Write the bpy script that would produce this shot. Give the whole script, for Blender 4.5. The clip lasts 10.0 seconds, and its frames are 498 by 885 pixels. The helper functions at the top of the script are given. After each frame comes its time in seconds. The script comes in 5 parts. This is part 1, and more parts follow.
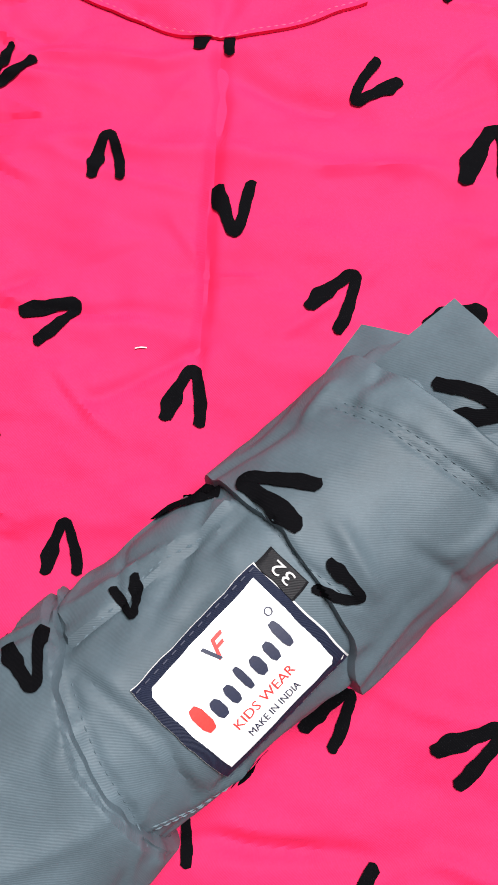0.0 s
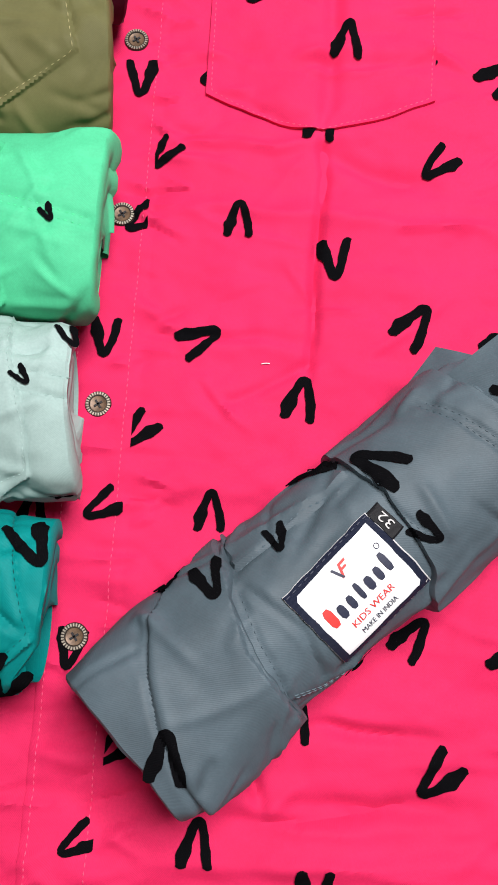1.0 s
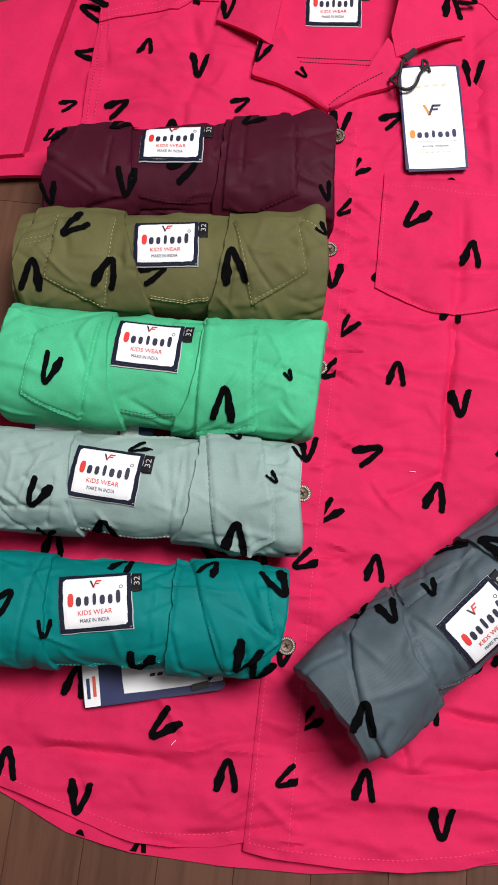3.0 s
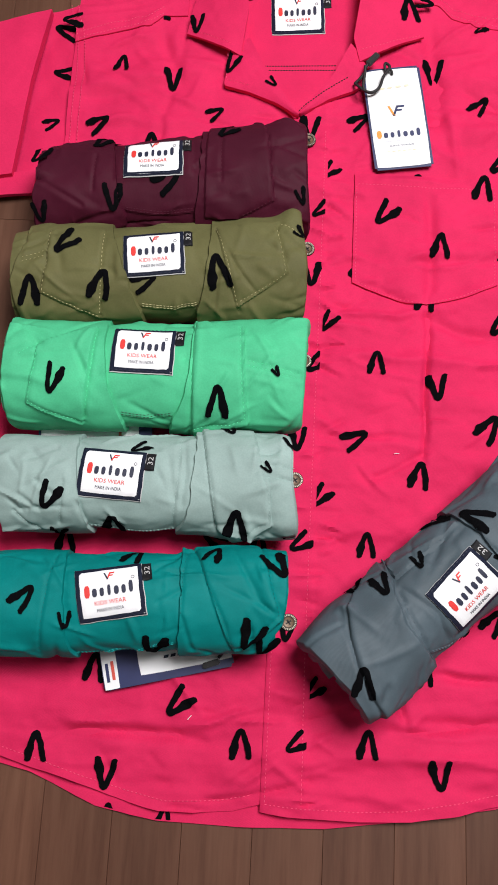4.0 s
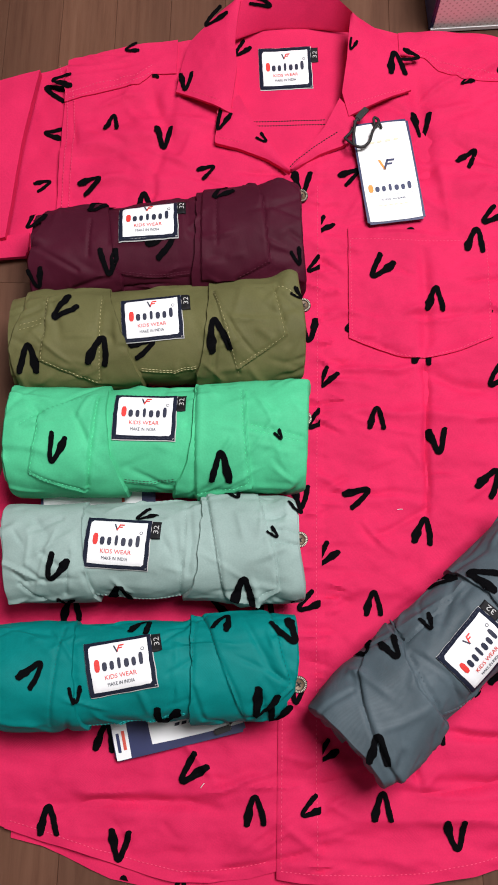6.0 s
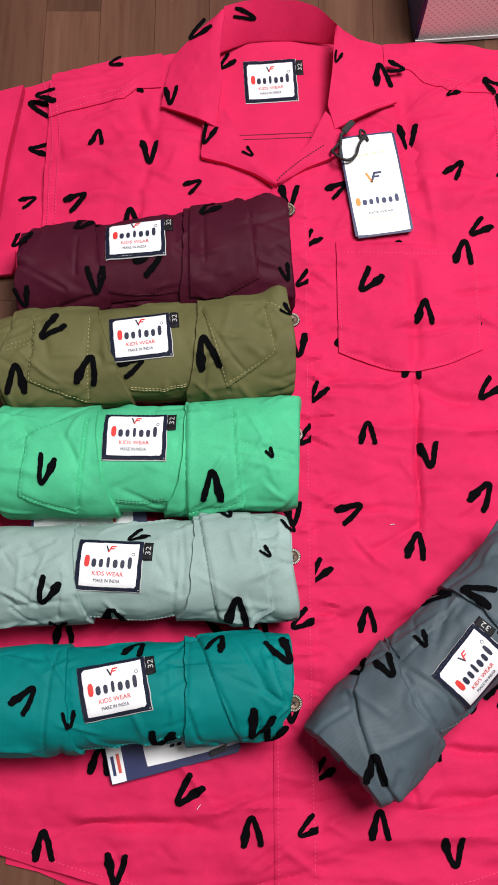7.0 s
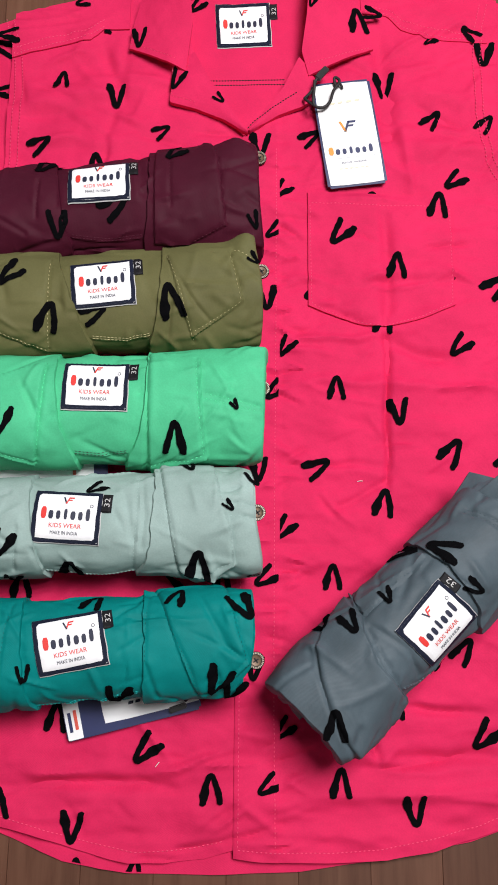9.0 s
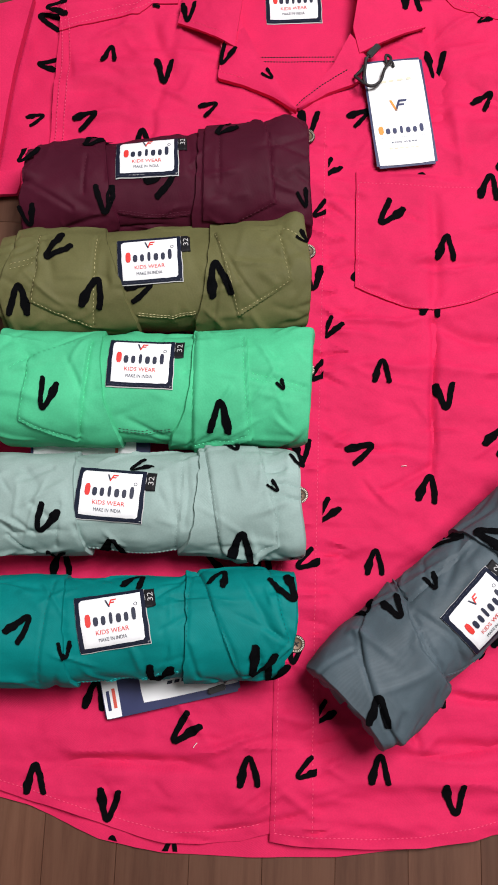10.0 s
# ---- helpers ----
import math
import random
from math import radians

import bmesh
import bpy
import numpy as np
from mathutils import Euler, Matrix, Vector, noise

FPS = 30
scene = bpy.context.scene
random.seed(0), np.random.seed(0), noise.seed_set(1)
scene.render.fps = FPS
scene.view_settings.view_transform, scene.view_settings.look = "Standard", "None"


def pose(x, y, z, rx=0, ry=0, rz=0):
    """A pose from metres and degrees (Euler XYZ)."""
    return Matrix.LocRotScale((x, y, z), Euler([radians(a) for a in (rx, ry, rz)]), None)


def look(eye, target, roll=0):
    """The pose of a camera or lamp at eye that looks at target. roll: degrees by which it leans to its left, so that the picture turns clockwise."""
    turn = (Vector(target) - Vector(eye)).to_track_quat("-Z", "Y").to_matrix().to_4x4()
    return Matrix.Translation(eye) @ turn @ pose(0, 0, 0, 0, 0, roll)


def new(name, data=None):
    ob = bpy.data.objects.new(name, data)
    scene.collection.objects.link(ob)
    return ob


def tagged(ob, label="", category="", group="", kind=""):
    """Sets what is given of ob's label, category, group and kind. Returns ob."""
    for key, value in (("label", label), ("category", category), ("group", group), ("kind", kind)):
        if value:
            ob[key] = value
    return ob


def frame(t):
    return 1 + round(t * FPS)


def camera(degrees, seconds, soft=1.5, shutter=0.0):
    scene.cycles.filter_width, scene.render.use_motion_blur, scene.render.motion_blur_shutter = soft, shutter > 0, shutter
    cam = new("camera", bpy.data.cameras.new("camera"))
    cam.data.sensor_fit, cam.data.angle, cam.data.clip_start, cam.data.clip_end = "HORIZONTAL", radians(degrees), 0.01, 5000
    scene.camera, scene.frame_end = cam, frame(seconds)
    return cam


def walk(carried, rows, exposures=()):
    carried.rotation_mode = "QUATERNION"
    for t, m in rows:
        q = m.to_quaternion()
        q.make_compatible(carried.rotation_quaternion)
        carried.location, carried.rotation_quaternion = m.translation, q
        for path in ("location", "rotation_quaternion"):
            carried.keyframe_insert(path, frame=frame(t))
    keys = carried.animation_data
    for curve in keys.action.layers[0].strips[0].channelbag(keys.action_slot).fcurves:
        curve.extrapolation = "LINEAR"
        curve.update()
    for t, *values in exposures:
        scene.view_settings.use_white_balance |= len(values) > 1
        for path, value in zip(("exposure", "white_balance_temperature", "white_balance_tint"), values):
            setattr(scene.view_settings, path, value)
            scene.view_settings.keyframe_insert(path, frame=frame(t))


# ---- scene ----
cam = camera(32.4, 10.0, soft=1.7)
PATH = [
    (0, (0.104, 0.043, 0.289), (0.18, 0.408, -1.676), 14.5),
    (0.5, (0.095, 0.029, 0.332), (0.129, 0.405, -1.632), 7.2),
    (1, (0.07, 0.012, 0.383), (0.072, 0.413, -1.576), 3.6),
    (1.5, (0.035, 0.0, 0.438), (0.01, 0.435, -1.514), 1.7),
    (2, (0.012, -0.001, 0.514), (-0.044, 0.468, -1.429), -1.5),
    (2.5, (-0.003, -0.012, 0.542), (-0.079, 0.492, -1.392), -2.7),
    (2.7, (-0.013, -0.018, 0.563), (-0.103, 0.496, -1.368), -3.5),
    (3.8, (-0.014, -0.021, 0.619), (-0.086, 0.483, -1.315), -4.0),
    (4, (-0.016, -0.024, 0.629), (-0.076, 0.456, -1.312), -4.2),
    (4.5, (-0.012, -0.011, 0.639), (-0.053, 0.477, -1.3), -2.8),
    (5, (-0.007, 0.002, 0.64), (-0.035, 0.509, -1.295), -1.9),
    (5.5, (-0.024, 0.006, 0.639), (-0.053, 0.511, -1.296), -2.2),
    (7, (-0.033, 0.025, 0.638), (-0.03, 0.531, -1.297), 0.4),
    (7.5, (-0.016, 0.026, 0.638), (0.013, 0.538, -1.295), 2.6),
    (8, (-0.01, 0.021, 0.636), (0.039, 0.526, -1.299), 4.9),
    (8.5, (-0.016, 0.017, 0.627), (0.031, 0.501, -1.313), 5.6),
    (9, (-0.02, 0.011, 0.618), (0.024, 0.469, -1.328), 6.1),
    (9.5, (-0.035, 0.005, 0.614), (-0.008, 0.44, -1.338), 5.1),
    (10, (-0.038, 0.007, 0.61), (-0.036, 0.438, -1.342), 2.3),
]
EXPOSURES = [(0.0, 0.85), (0.5, 0.70), (1.0, 0.45), (1.5, 0.12), (2.0, -0.03), (2.5, -0.10), (4.0, 0.02), (10.0, 0.02)]
LAMP_AT, LAMP_SIZE, LAMP_POWER, LAMP_COLOR = (0.40, 0.48, 1.52), (0.62, 0.62), 33.5, (1.0, 0.975, 0.98)
PINK_COLOUR = (0.68, 0.0215, 0.102)
MAROON_COLOUR = (0.060, 0.0052, 0.0175)
OLIVE_COLOUR = (0.128, 0.124, 0.050)
GREEN_COLOUR = (0.080, 0.52, 0.265)
SILVER_COLOUR = (0.31, 0.425, 0.40)
TEAL_COLOUR = (0.0, 0.205, 0.198)
GREY_COLOUR = (0.069, 0.099, 0.119)
WOOD_DARK, WOOD_MID, WOOD_LIGHT = (0.092, 0.038, 0.022), (0.122, 0.054, 0.032), (0.142, 0.067, 0.041)
walk(cam, [(t, look(eye, target, roll)) for t, eye, target, roll in PATH], EXPOSURES)

# ---- light: one ceiling panel in a closed plain room ----
FLOOR = -0.007
world = bpy.data.worlds.new("world")
scene.world = world
world.use_nodes = True
world.node_tree.nodes["Background"].inputs[0].default_value = (0.9, 0.95, 1.0, 1)
world.node_tree.nodes["Background"].inputs[1].default_value = 0.05
lamp = bpy.data.lights.new("ceiling_light", "AREA")
lamp.shape, lamp.size, lamp.size_y, lamp.energy, lamp.color = "RECTANGLE", LAMP_SIZE[0], LAMP_SIZE[1], LAMP_POWER, LAMP_COLOR
lamp_ob = new("ceiling_light", lamp)
lamp_ob.matrix_world = look(LAMP_AT, (0.0, 0.2, 0.0))


# ---- materials ----
def shader(name):
    m = bpy.data.materials.new(name)
    m.use_nodes = True
    nt = m.node_tree
    return m, nt, nt.nodes["Principled BSDF"]


def node(nt, kind, **inputs):
    n = nt.nodes.new(kind)
    for key, value in inputs.items():
        n.inputs[key.replace("_", " ")].default_value = value
    return n


def ramp(nt, source, stops):
    r = nt.nodes.new("ShaderNodeValToRGB")
    el = r.color_ramp.elements
    while len(el) < len(stops):
        el.new(0.5)
    for e, (at, c) in zip(el, stops):
        e.position, e.color = at, (*c, 1)
    nt.links.new(source, r.inputs[0])
    return r.outputs[0]


def tone(c, k):
    return tuple(min(1, max(0, v * k)) for v in c)


def cloth(name, colour, rough=0.75, weave=0.0005, sheen=0.0, bump=0.25, gloss=0.12, grain_mix=0.18, patchy=0.1):
    """Cotton twill: fine diagonal weave, faded patches and soft lint."""
    m, nt, b = shader(name)
    co = nt.nodes.new("ShaderNodeTexCoord")
    big = node(nt, "ShaderNodeTexNoise", Scale=22.0, Detail=5.0, Roughness=0.6)
    fine = node(nt, "ShaderNodeTexNoise", Scale=900.0, Detail=2.0)
    twill = node(nt, "ShaderNodeTexWave", Scale=0.314 / weave, Distortion=0.6, Detail=1.0)
    twill.bands_direction = "DIAGONAL"
    for n in (big, fine, twill):
        nt.links.new(co.outputs["Object"], n.inputs["Vector"])
    col = ramp(nt, big.outputs["Fac"], [(0.28, tone(colour, 1 - patchy)), (0.52, colour), (0.75, tone(colour, 1 + patchy))])
    mix = nt.nodes.new("ShaderNodeMix")
    mix.data_type, mix.blend_type = "RGBA", "MULTIPLY"
    mix.inputs["Factor"].default_value = grain_mix
    nt.links.new(col, mix.inputs["A"])
    grain = ramp(nt, fine.outputs["Fac"], [(0.3, (0.65, 0.65, 0.65)), (0.7, (1.15, 1.15, 1.15))])
    nt.links.new(grain, mix.inputs["B"])
    nt.links.new(mix.outputs["Result"], b.inputs["Base Color"])
    b.inputs["Roughness"].default_value = rough
    b.inputs["Sheen Weight"].default_value = sheen
    b.inputs["Sheen Roughness"].default_value = 0.5
    b.inputs["Specular IOR Level"].default_value = gloss
    add = nt.nodes.new("ShaderNodeMath")
    nt.links.new(twill.outputs["Fac"], add.inputs[0])
    nt.links.new(fine.outputs["Fac"], add.inputs[1])
    bm = node(nt, "ShaderNodeBump", Strength=bump, Distance=0.00025)
    nt.links.new(add.outputs[0], bm.inputs["Height"])
    nt.links.new(bm.outputs[0], b.inputs["Normal"])
    return m


def plain(name, colour, rough=0.6, metal=0.0, scale=300.0, vary=0.12, bump=0.0):
    m, nt, b = shader(name)
    co = nt.nodes.new("ShaderNodeTexCoord")
    n = node(nt, "ShaderNodeTexNoise", Scale=scale, Detail=4.0)
    nt.links.new(co.outputs["Object"], n.inputs["Vector"])
    nt.links.new(ramp(nt, n.outputs["Fac"], [(0.3, tone(colour, 1 - vary)), (0.7, tone(colour, 1 + vary))]), b.inputs["Base Color"])
    b.inputs["Roughness"].default_value, b.inputs["Metallic"].default_value = rough, metal
    if bump:
        bm = node(nt, "ShaderNodeBump", Strength=bump, Distance=0.0003)
        nt.links.new(n.outputs["Fac"], bm.inputs["Height"])
        nt.links.new(bm.outputs[0], b.inputs["Normal"])
    return m


def wood(name):
    """Brown laminate board, its grain along y, each board a tone of its own."""
    m, nt, b = shader(name)
    co = nt.nodes.new("ShaderNodeTexCoord")
    info = nt.nodes.new("ShaderNodeObjectInfo")
    mp = nt.nodes.new("ShaderNodeMapping")
    mp.inputs["Scale"].default_value = (1.0, 0.06, 1.0)
    nt.links.new(co.outputs["Object"], mp.inputs["Vector"])
    shift = nt.nodes.new("ShaderNodeVectorMath")
    nt.links.new(mp.outputs[0], shift.inputs[0])
    nt.links.new(info.outputs["Random"], shift.inputs[1])
    g = node(nt, "ShaderNodeTexNoise", Scale=160.0, Detail=6.0, Roughness=0.65)
    g2 = node(nt, "ShaderNodeTexNoise", Scale=18.0, Detail=3.0)
    nt.links.new(shift.outputs[0], g.inputs["Vector"])
    nt.links.new(shift.outputs[0], g2.inputs["Vector"])
    c1 = ramp(nt, g.outputs["Fac"], [(0.3, WOOD_DARK), (0.5, WOOD_MID), (0.72, WOOD_LIGHT)])
    c2 = ramp(nt, g2.outputs["Fac"], [(0.3, (0.72, 0.7, 0.7)), (0.7, (1.1, 1.1, 1.1))])
    c3 = ramp(nt, info.outputs["Random"], [(0.0, (0.84, 0.82, 0.82)), (1.0, (1.08, 1.08, 1.08))])
    last = c1
    for c in (c2, c3):
        mix = nt.nodes.new("ShaderNodeMix")
        mix.data_type, mix.blend_type = "RGBA", "MULTIPLY"
        mix.inputs["Factor"].default_value = 1.0
        nt.links.new(last, mix.inputs["A"])
        nt.links.new(c, mix.inputs["B"])
        last = mix.outputs["Result"]
    nt.links.new(last, b.inputs["Base Color"])
    b.inputs["Roughness"].default_value = 0.5
    b.inputs["Specular IOR Level"].default_value = 0.25
    bm = node(nt, "ShaderNodeBump", Strength=0.08, Distance=0.0004)
    nt.links.new(g.outputs["Fac"], bm.inputs["Height"])
    nt.links.new(bm.outputs[0], b.inputs["Normal"])
    return m


PINK = cloth("pink_cotton", PINK_COLOUR, rough=0.7, gloss=0.10)
INK = cloth("black_print", (0.0042, 0.0042, 0.005), rough=1.0, gloss=0.0)
PINK_THREAD = plain("pink_thread", (0.86, 0.10, 0.22), 0.7, scale=900)
BLACK_THREAD = plain("black_thread", (0.012, 0.011, 0.013), 0.7, scale=900)
GOLD_THREAD = plain("straw_thread", (0.62, 0.56, 0.33), 0.7, scale=900)
NAVY = cloth("navy_satin", (0.012, 0.016, 0.035), rough=0.55, weave=0.0003, bump=0.5)
WHITE_WEAVE = cloth("white_satin", (0.92, 0.93, 0.95), rough=0.5, weave=0.0003, bump=0.2, grain_mix=0.06)
TAB_BLACK = cloth("black_satin", (0.012, 0.012, 0.014), rough=0.5, weave=0.0003)
RED_WEAVE = plain("red_weave", (0.72, 0.035, 0.03), 0.6, scale=1500)
NAVY_WEAVE = plain("navy_weave", (0.014, 0.018, 0.045), 0.6, scale=1500)
GREY_WEAVE = plain("grey_weave", (0.5, 0.5, 0.5), 0.6, scale=1500)
CARD = plain("white_card", (0.90, 0.91, 0.92), 0.35, scale=60, vary=0.02)
CARD_NAVY = plain("navy_card", (0.028, 0.036, 0.11), 0.35, scale=60)
ORANGE = plain("orange_print", (0.85, 0.30, 0.04), 0.4)
CARD_RED = plain("red_print", (0.72, 0.10, 0.07), 0.4)
PALE_GOLD = plain("pale_gold_print", (0.78, 0.72, 0.55), 0.4)
PALE_GREY = plain("pale_grey_print", (0.62, 0.64, 0.68), 0.4)
CORD = plain("black_cord", (0.010, 0.010, 0.011), 0.6, scale=1500, bump=0.6)
TOGGLE = plain("black_plastic", (0.014, 0.014, 0.015), 0.35)
BUTTON_RIM = plain("antique_silver", (0.33, 0.29, 0.23), 0.5, 0.6, scale=700, vary=0.3)
BUTTON_FACE = plain("brown_button_face", (0.14, 0.085, 0.05), 0.45, 0.3, scale=500, vary=0.4)
BUTTON_BACK = plain("dark_button_back", (0.03, 0.022, 0.016), 0.5, 0.4)
WOOD_BOARD = wood("brown_laminate")
DARK_GAP = plain("dark_joint", (0.03, 0.02, 0.016), 0.8)
WALL_PAINT = plain("wall_paint", (0.78, 0.78, 0.77), 0.85, scale=20, vary=0.03)
CEILING_PAINT = plain("ceiling_paint", (0.84, 0.84, 0.83), 0.85, scale=20, vary=0.03)
LINT = plain("white_lint", (0.8, 0.8, 0.8), 0.8)


# ---- where marks and seams lie: x, y, degrees, length ----
RIGHT_MARKS = [(0.141, 0.289, 166, 0.0124), (0.001, 0.391, -92, -0.023), (0.049, 0.416, 36, 0.0186), (0.103, 0.45, -90, -0.023), (0.148, 0.438, 53, 0.02), (0.036, 0.272, -146, 0.0216), (0.097, 0.265, 87, 0.021), (0.091, 0.364, 87, 0.021), (0.0598, 0.209, 90, 0.019), (0.107, 0.171, -87, -0.022), (0.148, 0.2275, -133, 0.0205), (0.007, 0.26, -87, 0.021), (0.054, 0.144, 31, 0.0211), (0.151, 0.161, 59, 0.0233), (0.095, 0.1235, 82, 0.0222), (0.001, 0.126, -90, -0.02), (0.055, 0.068, 90, 0.019), (-0.002, -0.014, -96, -0.0181), (0.099, -0.021, 81, 0.0182), (0.059, -0.07, 87, 0.02), (0.109, -0.108, -87, -0.021)]
RIGHT_MARKS_FAR = [(0.149, 0.368, -141, 0.0206), (0.19, 0.432, 52, 0.0178), (0.202, 0.362, 92, 0.023), (0.138, 0.501, -149, 0.0117), (0.196, 0.292, 40, 0.0248), (0.203, 0.223, 80, 0.0284), (0.198, 0.15, 38, 0.0242), (0.153, 0.016, 55, 0.0208), (0.151, -0.058, -131, 0.0227), (0.187, 0.48, -92, 0.024), (0.202, 0.007, 38, 0.0242)]
YOKE_MARKS = [(0.17, 0.517, 137, 0.0177), (-0.215, 0.496, -174, 0.0181), (-0.154, 0.531, -166, 0.0124)]
POCKET_MARKS = [(0.057, 0.316, -126, 0.0236), (0.109, 0.311, 87, 0.022), (0.144, 0.363, 85, 0.0221)]
SEAM_MARKS = [(0.012, 0.356, -131, 0.0184, 1), (0.006, 0.322, -140, 0.017, 2), (0.016, 0.224, -124, 0.018, 1), (0.006, 0.19, -137, 0.0191, 2), (0.0140, 0.085, -128, 0.0195, 1), (-0.001, 0.052, -144, 0.0186, 2), (0.013, -0.052, -135, 0.017, 1), (0.002, -0.087, -144, 0.0172, 2)]
LEFT_MARKS = [(-0.173, -0.083, 95, 0.0211), (-0.123, -0.12, -93, -0.022), (-0.03, -0.074, 93, 0.021), (-0.082, -0.068, -131, 0.0227), (-0.135, -0.028, 85, 0.0211), (-0.167, 0.062, 93, 0.021), (-0.065, 0.061, 152, 0.0192), (-0.024, 0.065, 90, 0.021), (-0.16, 0.468, 87, 0.018), (-0.116, 0.434, -90, -0.021), (-0.072, 0.419, 35, 0.0158), (-0.166, 0.403, 30, 0.0197), (-0.13, 0.392, 95, 0.0221), (-0.129, 0.505, -164, 0.0060)]
SLEEVE_MARKS = [(-0.21, 0.405, 30, 0.0149), (-0.22, 0.451, 177, 0.019), (-0.223, 0.496, 157, -0.0228), (0.2095, 0.500, -54, -0.0205), (0.219, 0.392, 11, 0.0163)]
BAND_MARKS = [(-0.026, 0.561, -8, 0.0194)]
BACK_MARKS = [(-0.058, 0.530, -135, 0.016), (-0.119, -0.128, 94, 0.016), (-0.079, -0.128, 83, 0.0171)]
MAROON_ROLL = dict(
    place=(-0.1058, 0.3243, 4.0),
    half=0.1083,
    wide=0.041,
    label=(-0.0108, 0.0118, 0.5, 0.0455, 0.0313),
    left_tip=[(-0.0908, 0.0165), (-0.1014, -0.0139), (-0.1007, -0.0441)],
    right_tip=[(0.1026, 0.0404), (0.1023, -0.0122), (0.1043, -0.0551)],
    left=[(-0.0432, 0.0417), (-0.0394, 0.0143), (-0.0383, -0.0081), (-0.0361, -0.0238), (-0.0323, -0.0339)],
    right=[(0.0253, 0.0415), (0.0249, 0.0104), (0.0224, -0.015), (0.0195, -0.031)],
    slot=[(-0.0331, -0.0299), (0.0194, -0.0315)],
    stitch=[[(-0.0543, 0.0148), (-0.0566, -0.0121)], [(0.0414, 0.0293), (0.0403, -0.0098)], [(0.076, 0.0184), (0.0784, -0.0225), (0.0535, -0.0334)], [(0.0801, 0.0121), (0.1041, 0.003)]],
    crease=[[(-0.0985, -0.0025), (-0.0654, -0.0229)]],
    flap=[[(0.0714, 0.0416), (0.0766, 0.0124), (0.0793, -0.0234), (0.0523, -0.0349), (0.0272, -0.0341), (0.0313, 0.0415)]],
    marks=[(0.0384, 0.0245, -148, 0.0169), (-0.0414, -0.0284, -89, 0.0205), (0.01, 0.0004, 35, 0.024), (-0.1033, 0.0125, -119, 0.0191), (-0.0961, -0.0367, -82, 0.0178), (-0.0566, 0.0232, -128, -0.0234), (0.1011, -0.0266, -70, 0.0113)],
    taper=0.11,
    bump=[(0.088, 0.03, 0.005, 0.016)])
OLIVE_ROLL = dict(
    place=(-0.1117, 0.2531, 3.8),
    half=0.1127,
    wide=0.04,
    label=(0.0011, 0.0038, 2.7, 0.0453, 0.0334),
    left_tip=[(-0.0919, 0.0166), (-0.1019, -0.0139), (-0.0975, -0.0428)],
    right_tip=[(0.1079, 0.0235), (0.1099, -0.0085), (0.1081, -0.0456)],
    left=[(-0.0306, 0.0277), (-0.0257, 0.0077), (-0.0196, -0.0091), (-0.0147, -0.025), (-0.0083, -0.0413)],
    right=[(0.0431, 0.0244), (0.0408, 0.0024), (0.0389, -0.0081), (0.0368, -0.0193), (0.0347, -0.0297), (0.0306, -0.0405)],
    slot=[(-0.0092, -0.0378), (0.034, -0.0369)],
    stitch=[[(-0.0759, 0.0251), (-0.0772, -0.0025), (-0.0812, -0.0222), (-0.0399, -0.0442)], [(-0.0357, 0.021), (-0.0378, -0.0158), (-0.0403, -0.0441)], [(0.0465, 0.0225), (0.0562, -0.0082), (0.0629, -0.0415)], [(0.0916, 0.0159), (0.0974, -0.0141), (0.0615, -0.0333)], [(-0.0962, 0.0021), (-0.0777, 0.0081)], [(-0.0964, -0.001), (-0.0778, 0.0038)], [(0.0938, 0.0201), (0.111, 0.0105)]],
    crease=[[(0.049, -0.006), (0.0445, -0.0378)]],
    flap=[[(-0.0765, 0.026), (-0.0772, -0.0025), (-0.0823, -0.0231), (-0.0402, -0.0458), (-0.0349, 0.0247)], [(0.0908, 0.019), (0.0989, -0.0142), (0.0613, -0.0367), (0.0465, 0.0225)]],
    marks=[(-0.0713, 0.0053, -142, -0.0207), (-0.089, -0.0102, 84, -0.0225), (-0.0343, -0.0077, 73, 0.0225), (0.0028, -0.0129, 26, 0.0195), (0.046, 0.0003, 103, 0.024), (0.1115, 0.0099, -35, 0.0087)],
    taper=0.05,
    bump=[(0.104, 0.026, 0.007, 0.011)])
